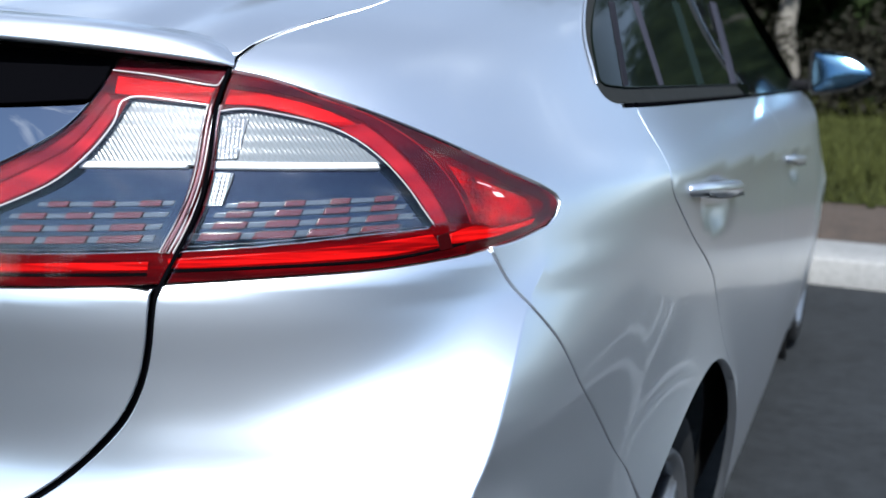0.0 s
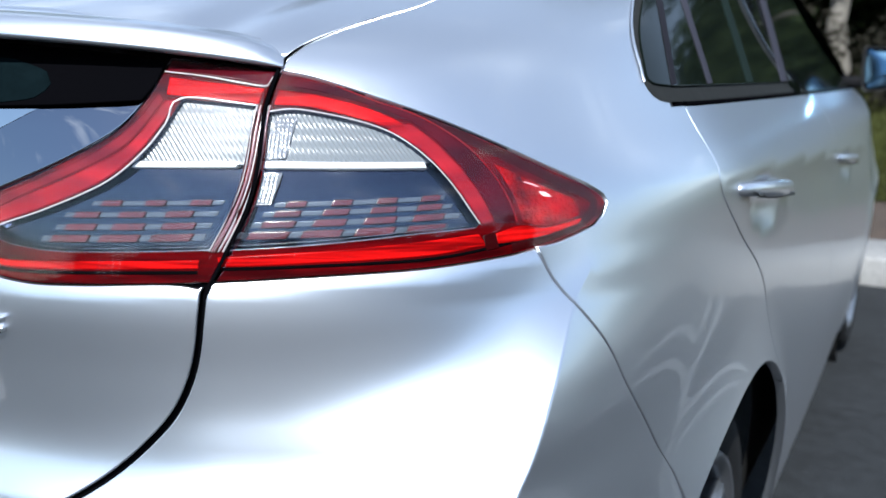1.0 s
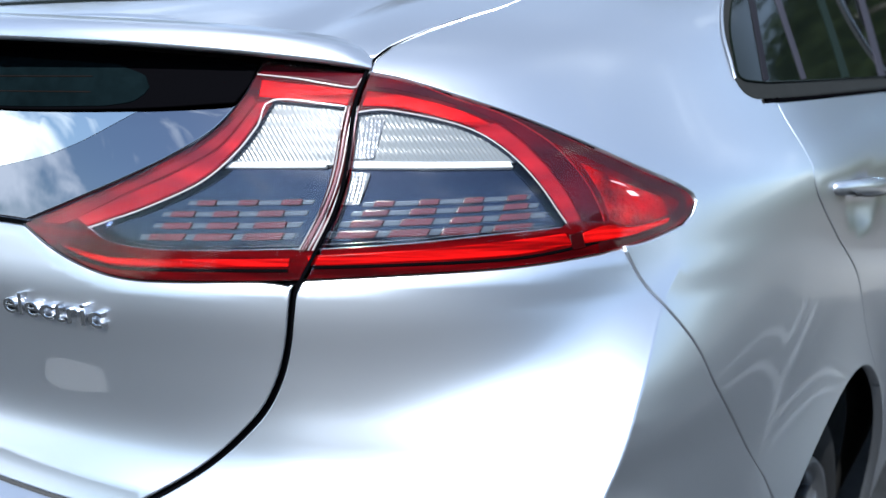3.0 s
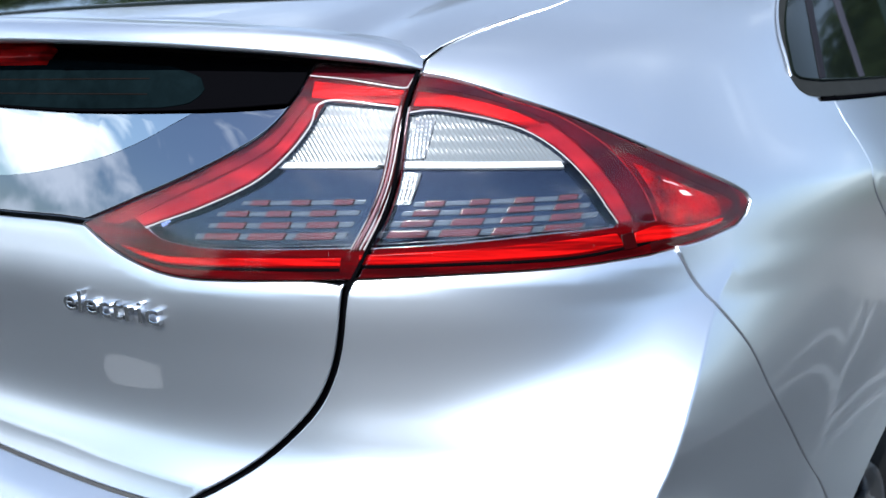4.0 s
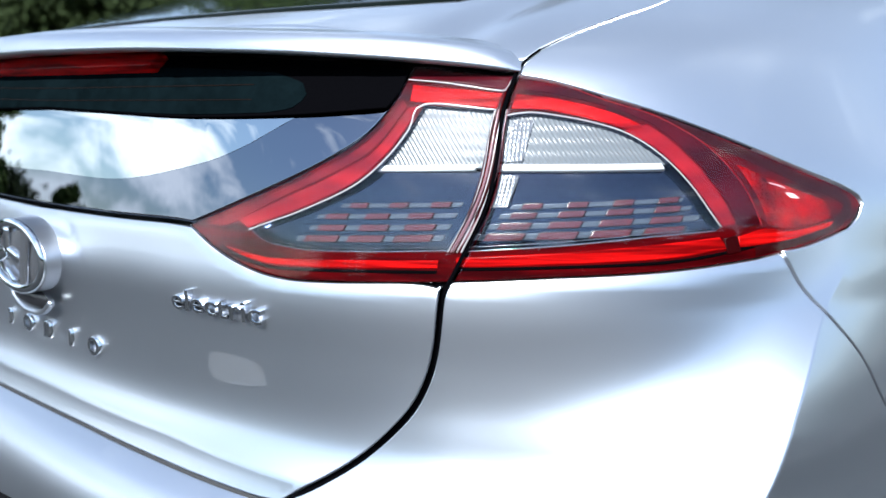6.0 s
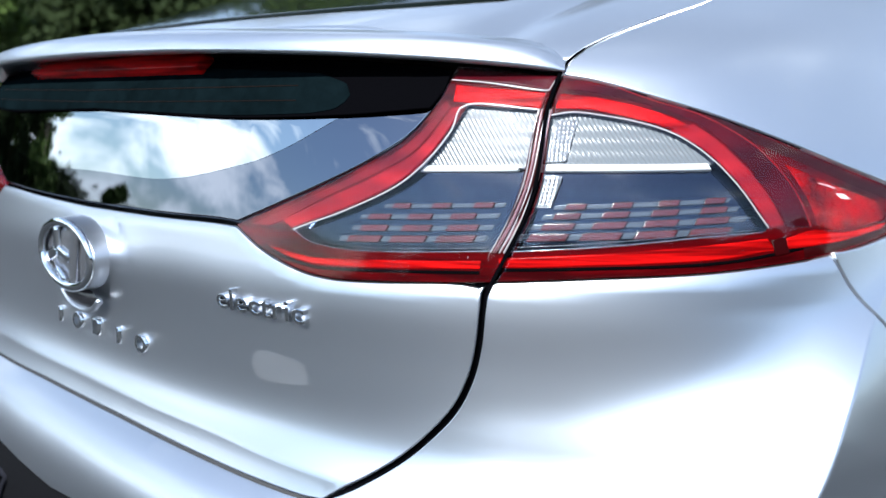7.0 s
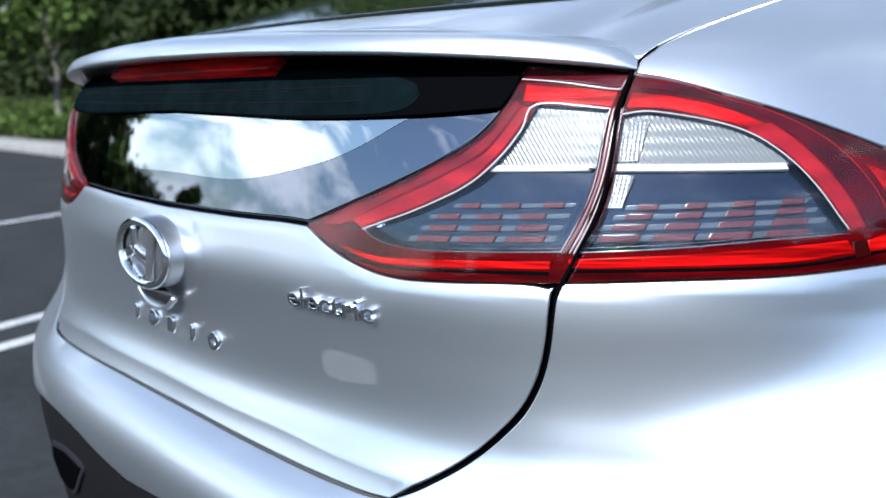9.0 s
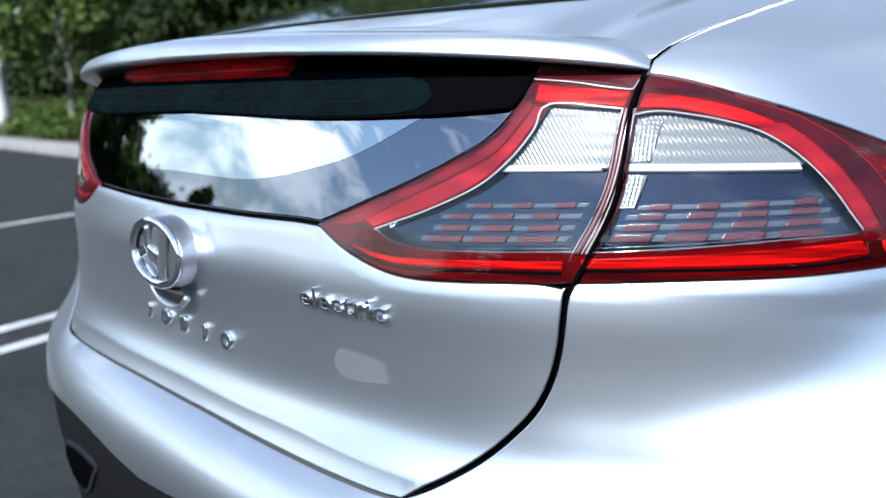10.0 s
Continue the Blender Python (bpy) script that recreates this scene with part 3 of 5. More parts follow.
glass = both([[(0, 1.098), (.21, 1.096), (.414, 1.089), (.554, 1.080), (.591, 1.0765)], INNER_GLASS, GLASS_LOW])
glass_in = tidy(glass)
rear_window = panel("rear_window", inset(glass_in if area(glass_in) > 0 else glass_in[::-1], .002), REAR_GLASS, car, .015, depth=lambda s, z: glass_depth(z),
                    label="dark tinted rear window")

# middle of the pane, where a brighter mirror colour stands for the reflected clouds
mirror_line = [(0, .962), (.169, .9625), (.2995, .9822), (.371, 1.0012), (.450, 1.0325)]
clear = tidy(both([mirror_line, [(.450, 1.0325), (.30, 1.029), (.15, 1.032), (0, 1.035)]]))
panel("bright_mirror_glass", clear, BRIGHT_MIRROR_GLASS, rear_window, .012, lambda s, z: glass_depth(z) - .0004, .0001, .0003, "middle of the rear window, its sky reflection strengthened by a brighter mirror colour")
# flat black sheet over the top of the glass, below the spoiler
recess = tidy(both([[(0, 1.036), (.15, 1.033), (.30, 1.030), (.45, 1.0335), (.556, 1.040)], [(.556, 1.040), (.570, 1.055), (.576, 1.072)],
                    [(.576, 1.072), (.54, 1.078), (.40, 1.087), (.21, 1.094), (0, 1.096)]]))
panel("under_spoiler_sheet", recess, RECESS, rear_window, .015, .0016, .001, .003, "black sheet under the spoiler")

# dark sheet over the upper pane that paints in the spoiler's shade
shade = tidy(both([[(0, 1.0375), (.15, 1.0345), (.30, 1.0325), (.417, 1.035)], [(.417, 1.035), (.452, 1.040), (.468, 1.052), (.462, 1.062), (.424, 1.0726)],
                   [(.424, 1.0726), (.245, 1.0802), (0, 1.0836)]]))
panel("painted_shade_glass", shade, SHADE_GLASS, rear_window, .015, .0008, .0005, .001, "upper part of the rear window, the spoiler's shade put into its colour")
for z in (1.046, 1.060):
    band("heating_wire", [(-.40, z + .001), (-.2, z), (0, z - .001), (.2, z), (.40, z + .001)], .0009, WIRE, rear_window, .0006, .0003)
for left in (False, True):
    band("hatch_seal", shift(HATCH_SEAM[2:5], -.0008, 0), .0010, RECESS, car, -.0004, .0005, mirrored=left)
    band("hatch_seal", shift(HATCH_SEAM[:3], -.0010, 0), .0026, RECESS, car, -.0004, .0006, "black rubber seal", left)

# tail lamps
lamp_out = outline(LAMP_TOP, LAMP_TIP, LAMP_LOW, [LAMP_LOW[-1], (.640, .970), LAMP_TOP[0]])
lamp_in = outline(INNER_TOP, INNER_GLASS, INNER_LOW, [INNER_LOW[-1], (.634, .970), INNER_TOP[0]])
O_WINDOW = [[(0.6664, 1.0322), (0.6886, 1.035), (0.7135, 1.032), (.7424, 1.0261), (.7654, 1.0184), (.7817, 1.008), (.7959, .9927),
             (.8089, .9718), (.8201, .9509), (.8285, .9385)], [(.8285, .9385), (.8235, .9343), (.7668, .931), (.6886, .9241), (.6084, .9183)],
            [(.6084, .9183), (.6370, .975), (0.6664, 1.0322)]]
I_WINDOW = [[(0.5931, 1.0425), (0.6579, 1.0375)], [(0.6579, 1.0375), (.6270, .975), (.5966, .9184)],
            [(.5966, .9184), (.5351, .9148), (.4646, .9116), (.426, .9135), (.4023, .918), (.3868, .9263)],
            [(.3868, .9263), (.411, .9343), (.4491, .9471), (.507, .9711), (.5465, .9968), (.5744, 1.0212), (0.5931, 1.0425)]]


def ribs(depth, pitch=.0042, high=.0013, lean=.35):
    """Fine upright ribs, as on a reversing lamp's lens."""
    return lambda s, z: depth - high * np.abs(np.sin(np.pi * (s + lean * z) / pitch)) - .00018 * np.sin(2 * np.pi * z / .0105)


def cells(depth, pitch=.0036, high=.0018):
    """A grid of small prisms."""
    return lambda s, z: depth - high * np.minimum(np.abs(np.sin(np.pi * (s - .45 * z) / pitch)), np.abs(np.sin(np.pi * z / pitch)))


def grow(poly, d):
    poly = tidy(poly)
    return inset(poly if area(poly) > 0 else poly[::-1], -d)


def clamp(poly, lo, hi):
    """An outline kept between two heights."""
    return np.stack([poly[:, 0], np.clip(poly[:, 1], lo, hi)], 1)


def ring_sheet(name, outer, inner, mat, parent, depth, left, label=""):
    """A sheet between two closed outlines."""
    return panel(name, outer, mat, parent, .008, depth, .0006, .005, label, left, hole=inner)


def window_wall(shape, parent, left, top=.0034, deep=.016):
    """The pale side walls of a clear window, from the red rim down to the reflector."""
    ring = tidy(shape)
    if area(ring) < 0:
        ring = ring[::-1]
    sg = -1 if left else 1
    bm = bmesh.new()
    rows = []
    for d, k in ((top, 0), (top + .002, .0004), (deep, .0022)):
        q = inset(ring, k)
        rows.append([bm.verts.new(p) for p in skin(sg * q[:, 0], q[:, 1], d)])
    n = len(ring)
    for a, b in zip(rows, rows[1:]):
        for i in range(n):
            bm.faces.new((a[i], a[(i + 1) % n], b[(i + 1) % n], b[i]))
    return part("window_wall", bm, DARK_CHROME, parent, "dark inner wall")


def bricks(parent, rows, left):
    """Rows of red light blocks in grey shelves: each row is z at s0, slope, height, block width, pitch, s0, s1."""
    for z0, slope, high, width, pitch, s0, s1 in rows:
        high *= .82
        a, b = s0 - .010, s1
        shelf = outline([(a, z0 + slope * (a - s0)), (b, z0 + slope * (b - s0))], [(b, z0 + slope * (b - s0)), (b + .003, z0 + slope * (b - s0) + high)],
                        [(b + .003, z0 + slope * (b - s0) + high), (a + .003, z0 + slope * (a - s0) + high)],
                        [(a + .003, z0 + slope * (a - s0) + high), (a, z0 + slope * (a - s0))])
        panel("light_shelf", shelf, LAMP_GREY, parent, .01, .0115, .0006, .006, mirrored=left)
        s = s0
        while s + width < s1 + .004:
            zz0, zz1 = z0 + slope * (s - s0) - .0004, z0 + slope * (s + width - s0) - .0004
            sl = high * .75
            block_line = outline([(s, zz0), (s + width, zz1)], [(s + width, zz1), (s + width + sl, zz1 + high + .0008)],
                                 [(s + width + sl, zz1 + high + .0008), (s + sl, zz0 + high + .0008)], [(s + sl, zz0 + high + .0008), (s, zz0)], step=.004)
            panel("block_rim", grow(block_line, .0009), LAMP_BLACK, parent, .01, .0108, .0004, .004, mirrored=left)
            panel("light_block", block_line, BLOCK_RED, parent, .01, .0094, .0008, .004, mirrored=left)
            s += pitch


def tail_lamp_outer(left):
    lamp = new("outer_tail_lamp")
    lamp.parent = car
    tagged(lamp, "red and clear tail lamp wrapped round the wing")
    panel("housing", lamp_out, LAMP_BLACK, lamp, .02, .030, .001, .01, mirrored=left)
    inner = outline(*O_WINDOW)
    # red rim round the clear window
    ring_sheet("red_rim", inset(tidy(lamp_out)[::1 if area(lamp_out) > 0 else -1], .0004), inner, RED, lamp, .0036, left, "deep red rim")
    low_line = [(.604, .9035), (.688, .907), (.785, .9105), (.845, .918), (.90, .928)]
    band("dark_line", low_line, .0030, RECESS, lamp, .0036, .0006, mirrored=left)
    panel("lower_red_bar", outline([(.604, .9135), (.6192, .9148), (.6882, .9193), (.7662, .9248), (.8274, .9298)], [(.8274, .9298), (.836, .920)],
          [(.836, .920), (.7848, .9135), (.6876, .9095), (.606, .906), (.604, .9135)]), BRIGHT_RED, lamp, .008, .0028, .0015, .004, mirrored=left)
    panel("upper_red_bar", outline([(0.6799, 1.0506), (0.7057, 1.0485), (0.7363, 1.0419), (0.7656, 1.033), (.7835, 1.024), (.7875, 1.018)],
          [(.7875, 1.018), (.777, 1.0175), (.7574, 1.0250), (0.7288, 1.0325), (0.7041, 1.0375), (0.6741, 1.039)], [(0.6741, 1.039), (0.6799, 1.0506)]),
          BRIGHT_RED, lamp, .008, .0026, .0015, .004, mirrored=left)
    # sky reflection on the lens's curve beside the window, painted as a pink band
    panel("pink_band", outline([(.7682, 1.0190), (.7872, 1.0065), (.8, .9920), (.8129, .9700), (.8236, .9500), (.8310, .9385)], [(.8310, .9385), (.8420, .9400)],
          [(.8420, .9400), (.8320, .9650), (.8190, .9900), (.8040, 1.0120), (.7900, 1.0240)], [(.7900, 1.0240), (.7682, 1.0190)]), PINK_SHEEN, lamp, .008,
          .0027, .001, .004, mirrored=left)
    # plum reflection left of the lens's ridge, painted as a band of colour
    panel("ridge_sheen", outline([(0.6958, 1.0590), (0.7315, 1.0535), (0.7664, 1.0406), (0.7954, 1.0312), (.8173, 1.0191), (.8366, 1.0027), (.8504, .9795), (.8599, .9548),
          (.8652, .9376)], [(.8652, .9376), (.8440, .9390)], [(.8440, .9390), (.8340, .9650), (.8210, .9910), (.8060, 1.0135), (.7930, 1.0250), (.7840, 1.0290),
          (0.7654, 1.0370), (0.7358, 1.0455), (0.7050, 1.0520), (0.6872, 1.0540)], [(0.6872, 1.0540), (0.6958, 1.0590)]), PLUM_SHEEN, lamp, .008, .0025, .001, .004, mirrored=left)
    # the sharp end of that reflection, painted as a pale line
    band("sheen_edge", [(0.7314, 1.0540), (0.7664, 1.0411), (0.7954, 1.0317), (.8173, 1.0196), (.8366, 1.0032), (.8504, .980), (.8599, .9553), (.8652, .938)], .0012,
         PINK_SHEEN, lamp, .0018, .0006, mirrored=left)
    panel("reflector", outline([(.8560, .9890), (.8977, .9690), (.9300, .9560)], [(.9300, .9560), (.9380, .9470), (.9356, .9390)], [(.9356, .9390), (.8954, .9330),
          (.8720, .9390)], [(.8720, .9390), (.8680, .9560), (.8560, .9890)]), RED_FACET, lamp, .004, .0027,
          .001, .005, mirrored=left)
    panel("side_marker", outline([(.8440, .9290), (.8700, .9350), (.8960, .9310), (.9380, .9365)], [(.9380, .9365), (.9340, .9320)],
          [(.9340, .9320), (.8954, .9245), (.8461, .9206), (.8440, .9290)]), BRIGHT_RED, lamp, .004, lambda s, z: .0028 - .0006 * np.abs(np.sin(s * 500)), .001, .005, mirrored=left)
    band("dark_line", [(0.7594, 1.0410), (.814, 1.0225), (.8595, 1.0010), (.905, .9780), (.945, .9600), (.957, .9510), (.955, .9440), (.940, .9340), (.90, .9235), (.86, .9165)],
         .0095, DARK_RED, lamp, .0034, .0006, mirrored=left)
    # dark red patch between the lower bar's end and the side marker
    panel("dark_patch", outline([(.831, .928), (.843, .931)], [(.843, .931), (.847, .917)], [(.847, .917), (.835, .915)], [(.835, .915), (.831, .928)]), DARK_RED, lamp, .006, .0022, .0008, .003, mirrored=left)
    # two pale patches that paint the sun's glints on the reflector
    for q in ([(.879, .9725), (.888, .9705), (.893, .9675)], [(.893, .9635), (.900, .9625), (.9055, .9580), (.897, .9590)]):
        panel("painted_glint", outline(q, q[-1:] + q[:1]), GLINT, lamp, .004, .0014, .0004, .002, "small glint painted as a pale patch", left)
    # clear window
    window_wall(inner, lamp, left)
    white_edge = [(0.6712, 1.0310), (0.6888, 1.0330), (0.7147, 1.0305), (.7449, 1.0245), (.7684, 1.0160), (.7823, 1.0045), (.7900, .9944)]
    panel("white_reflector", clamp(grow(outline(white_edge, [(.7900, .9944), (.6391, .9931)], [(.6391, .9931), (0.6712, 1.0310)]), .010), .9900, 2), RIBBED, lamp, .0013, ribs(.0095), .0008, .008, mirrored=left)
    panel("prism_grid", outline([(.6730, 1.0300), (.6925, 1.0300)], [(.6925, 1.0300), (.6704, .9957)], [(.6704, .9957), (.6510, .9950)], [(.6510, .9950), (.6730, 1.0300)]),
          CHROME_GREY, lamp, .0007, cells(.0080), .0004, .004, mirrored=left)
    panel("white_bar", outline([(.6388, .9935), (.7910, .9934)], [(.7910, .9934), (.7920, .9882)], [(.7920, .9882), (.6341, .9877)], [(.6341, .9877), (.6388, .9935)]),
          LAMP_WHITE, lamp, .01, .0070, .0012, .01, mirrored=left)
    panel("prism_grid", outline([(.6476, .9847), (.6638, .9839)], [(.6638, .9839), (.6483, .9575)], [(.6483, .9575), (.6329, .9568)], [(.6329, .9568), (.6476, .9847)]),
          CHROME_GREY, lamp, .0007, cells(.0080), .0004, .004, mirrored=left)
    panel("dark_reflector", clamp(grow(outline([(.634, .9880), (.794, .9880)], [(.794, .9880), (.808, .970), (.818, .952), (.826, .938)], [(.826, .938), (.7668, .9345), (.6886, .928), (.608, .922)],
          [(.608, .922), (.634, .9880)]), .010), 0, .9885), DARK_CHROME, lamp, .006, .0135, .001, .008, mirrored=left)
    bricks(lamp, [(.9560, .037, .0050, .0170, .0395, .6600, .800), (.9478, .037, .0052, .0220, .0415, .6490, .806), (.9385, .036, .0058, .0275, .0435, .6380, .812),
                  (.9288, .034, .0066, .0335, .0455, .6260, .800)], left)
    band("chrome_line", [(.6084, .9190), (.6886, .9248), (.7668, .9317), (.8235, .9352)], .0016, CHROME, lamp, .0034, .001, mirrored=left)
    band("chrome_line", [(.6084, .9225), (.6886, .9280), (.7668, .9343), (.8180, .9372)], .0010, CHROME, lamp, .0060, .001, mirrored=left)
    for d, w, m in ((.0025, .0026, DARK_RED), (.0062, .0014, SEAM_PINK), (.0092, .0016, LAMP_CLEAR), (.0128, .0018, LAMP_CLEAR)):
        band("clear_wall", [(.608 - .012 + d, .9183), (.6370 - .012 + d, .975), (.6664 - .012 + d, 1.0322)], w, m, lamp, .0028, .0015, mirrored=left)
    band("window_edge", [(0.6664, 1.0325), (0.6886, 1.0353), (0.7135, 1.0323), (.7424, 1.0264), (.7654, 1.0187), (.7817, 1.0083), (.7959, .993), (.8089, .9721),
                         (.8201, .9512), (.8285, .9388)], .0012, LAMP_CLEAR, lamp, .0030, .0008, mirrored=left)
    panel("lens", lamp_out, LENS, lamp, .012, 0.0, .0025, .012, "clear outer lens", left).visible_shadow = False


def tail_lamp_inner(left):
    lamp = new("inner_tail_lamp")
    lamp.parent = car
    tagged(lamp, "red and clear tail lamp on the tailgate")
    panel("housing", lamp_in, LAMP_BLACK, lamp, .02, .030, .001, .01, mirrored=left)
    inner = outline(*I_WINDOW)
    ring_sheet("red_rim", inset(tidy(lamp_in)[::1 if area(lamp_in) > 0 else -1], .0004), inner, RED, lamp, .0036, left, "deep red rim")
    band("dark_line", [(.35, .9085), (.375, .8995), (.405, .8945), (.4352, .8935), (.52, .8975), (.588, .9005)], .0030, RECESS, lamp, .0036, .0006, mirrored=left)
    panel("lower_red_bar", outline([(.352, .9085), (.3696, .9068), (.3991, .9030), (.433, .9026), (.5885, .9109)], [(.5885, .9109), (.588, .9040)],
          [(.588, .9040), (.4352, .8965), (.4, .8980), (.374, .9025), (.352, .9085)]), BRIGHT_RED, lamp, .008, .0028, .0012, .004, mirrored=left)
    panel("upper_red_bar", outline([(0.5820, 1.0601), (0.6667, 1.0517)], [(0.6667, 1.0517), (0.6606, 1.0390)], [(0.6606, 1.0390), (0.5960, 1.0445), (0.5796, 1.0461)],
          [(0.5796, 1.0461), (0.5820, 1.0601)]), BRIGHT_RED, lamp, .008, .0026, .0015, .004, mirrored=left)
    # plum reflection along the lamp's top, painted on with a pale edge
    panel("top_sheen", outline([(0.5822, 1.0735), (0.6764, 1.0655)], [(0.6764, 1.0655), (0.6703, 1.0545)], [(0.6703, 1.0545), (0.6253, 1.061), (0.5791, 1.0645)], [(0.5791, 1.0645), (0.5822, 1.0735)]),
          PLUM_SHEEN, lamp, .008, .0024, .001, .004, mirrored=left)
    band("sheen_edge", [(0.5778, 1.0640), (0.6154, 1.0605), (0.6519, 1.0550), (0.6701, 1.0535), (0.6753, 1.0610)], .0010, LAMP_CLEAR, lamp, .0018, .0008, mirrored=left)
    panel("pink_band", outline([(0.5775, 1.0400), (.560, 1.0230), (.5290, .9990), (.4790, .9770), (.4240, .9555), (.372, .9340)], [(.372, .9340), (.3850, .9275)],
          [(.3850, .9275), (.4091, .9363), (.4471, .9491), (.505, .9731), (.5445, .9988), (.5724, 1.0232), (0.5893, 1.0420)], [(0.5893, 1.0420), (0.5775, 1.0400)]),
          PINK_SHEEN, lamp, .008, .0027, .001, .004, mirrored=left)
    # pale cloud reflection on the lens, put in as a lighter red
    panel("pale_band", outline([(0.5726, 1.0470), (.5480, 1.0230), (.5120, 1.0010), (.4640, .9800), (.4100, .9590), (.3500, .9360), (.325, .9265)], [(.325, .9265), (.355, .9275), (.370, .9325)],
          [(.370, .9325), (.4240, .9570), (.4790, .9785), (.5290, 1.0005), (.560, 1.0245), (0.5764, 1.0410)], [(0.5764, 1.0410), (0.5726, 1.0470)]),
          ROSE_SHEEN, lamp, .008, .0028, .001, .004, mirrored=left)
    window_wall(inner, lamp, left)
    panel("white_reflector", clamp(grow(outline([(0.5930, 1.0400), (0.6525, 1.0360)], [(0.6525, 1.0360), (.6290, .9943)], [(.6290, .9943), (.5330, .9925)],
          [(.5330, .9925), (.5549, 1.0072), (.5766, 1.0240), (0.5930, 1.0400)]), .010), .9900, 2), RIBBED, lamp, .0013, ribs(.0095), .0008, .008, mirrored=left)
    panel("white_bar", outline([(.5236, .9905), (.6280, .9928)], [(.6280, .9928), (.6250, .9878)], [(.6250, .9878), (.5142, .9850)], [(.5142, .9850), (.5236, .9905)]),
          LAMP_WHITE, lamp, .01, .0070, .0012, .01, mirrored=left)
    panel("dark_reflector", clamp(grow(outline([(.517, .986), (.628, .988)], [(.628, .988), (.598, .922)], [(.598, .922), (.5351, .9180), (.4646, .9145), (.4260, .9160), (.4023, .9205), (.388, .9275)],
          [(.388, .9275), (.4491, .9471), (.507, .9711), (.517, .986)]), .010), 0, .9885), DARK_CHROME, lamp, .006, .0135, .001, .008, mirrored=left)
    bricks(lamp, [(.9525, .042, .0048, .0180, .0405, .4970, .606), (.9415, .046, .0052, .0235, .0425, .4700, .600), (.9305, .050, .0058, .0290, .0450, .4610, .594),
                  (.9195, .053, .0066, .0360, .0470, .4470, .588)], left)
    band("chrome_line", [(.5966, .9193), (.5351, .9157), (.4646, .9125), (.426, .9144), (.4033, .9187), (.388, .9265)], .0016, CHROME, lamp, .0034, .001, mirrored=left)
    band("chrome_line", [(.5966, .9222), (.5351, .9186), (.4646, .9153), (.428, .9170), (.4063, .9207), (.393, .9275)], .0010, CHROME, lamp, .0060, .001, mirrored=left)
    for d, w, m in ((.001, .0014, LAMP_CLEAR), (.0042, .0018, SEAM_PINK), (.0085, .0026, DARK_RED), (.0125, .0014, SEAM_PINK)):
        band("clear_wall", [(.5966 + d * .7, .9184), (.6270 + d, .975), (.6582 + d, 1.0375)], w, m, lamp, .0028, .0015, mirrored=left)
    band("window_edge", [(.3868, .9263), (.411, .9346), (.4491, .9474), (.507, .9714), (.5465, .9971), (.5744, 1.0215), (0.5931, 1.0428), (0.6579, 1.0380)], .0014,
         LAMP_CLEAR, lamp, .0030, .0008, mirrored=left)
    panel("lens", lamp_in, LENS, lamp, .012, 0.0, .0025, .012, "clear outer lens", left).visible_shadow = False


for left in (False, True):
    tail_lamp_outer(left)
    tail_lamp_inner(left)
    band("lamp_seal", [(.5968, .8800), (.6005, .8925), (.6370, .9700), (.6800, 1.0660)], .0034, RECESS, car, -.0004, .0008, "black seal between the lamps", left)

# doors, sills, front wings
rear_door = outline(shift(DOOR_SEAM, .002, 0), arch(.835, 50, 2, .375), [(side(1.27, .3), .30), (side(1.30, .24), .235), (side(1.86, .2), .235)],
                    [(side(1.86, .2), .235), (side(1.86, .7), .7), (side(1.82, .93), .93), (side(1.72, 1.03), 1.033)],
                    [(side(1.72, 1.03), 1.033), (1.222, 1.033)])
front_door = outline([(side(1.724, 1.03), 1.033), (side(1.824, .93), .93), (side(1.864, .7), .7), (side(1.864, .2), .235)],
                     [(side(1.864, .2), .235), (side(2.95, .2), .235)], [(side(2.95, .2), .235), (side(3.0, .6), .6), (side(2.92, .9), .9),
                     (side(2.86, 1.03), 1.033)], [(side(2.86, 1.03), 1.033), (side(1.724, 1.03), 1.033)])
wing = outline([(side(2.865, 1.03), 1.03), (side(2.925, .9), .9), (side(3.005, .6), .6), (side(2.955, .2), .235)], arch(3.535, 185, 0, .37, 24),
               [(side(4.0, .3), .3), (side(4.1, .7), .72), (side(3.4, .9), .90), (side(3.0, 1.0), 1.0), (side(2.865, 1.03), 1.03)])
sill = outline([(side(1.27, .2), .231), (side(3.2, .2), .231)], [(side(3.2, .2), .231), (side(3.2, .15), .15)],
               [(side(3.2, .15), .15), (side(1.27, .15), .15)], [(side(1.27, .15), .15), (side(1.27, .2), .231)])


def scoop(s, z):
    """The hollows behind the pull handles."""
    out = 0 * s
    for cs, cz, rs, rz in ((1.48, .893, .125, .040), (2.68, .848, .15, .040)):
        d = np.sqrt(((s - cs) / rs) ** 2 + ((z - cz + .10 * (s - cs)) / rz) ** 2)
        out = out + .011 * np.clip(1 - d * d, 0, 1) ** 1.5
    return out


for left in (False, True):
    for name, poly, mat in (("rear_door", rear_door, SILVER), ("front_door", front_door, SILVER), ("front_wing", wing, SILVER),
                            ("sill", sill, SILVER)):
        panel(name, tidy(poly), mat, car, .02, edge=.002, mirrored=left, depth=scoop if "door" in name else 0.0)

# side windows
def window_top(y0, y1):
    return [(side(y, 1.345), 1.345) for y in np.linspace(y0, y1, 8)]


win_rear = outline(WINDOW_REAR, [(1.2183, 1.035), (side(1.66, 1.036), 1.036)], [(side(1.66, 1.036), 1.036), (side(1.69, 1.345), 1.345)],
                   window_top(1.69, 1.45))
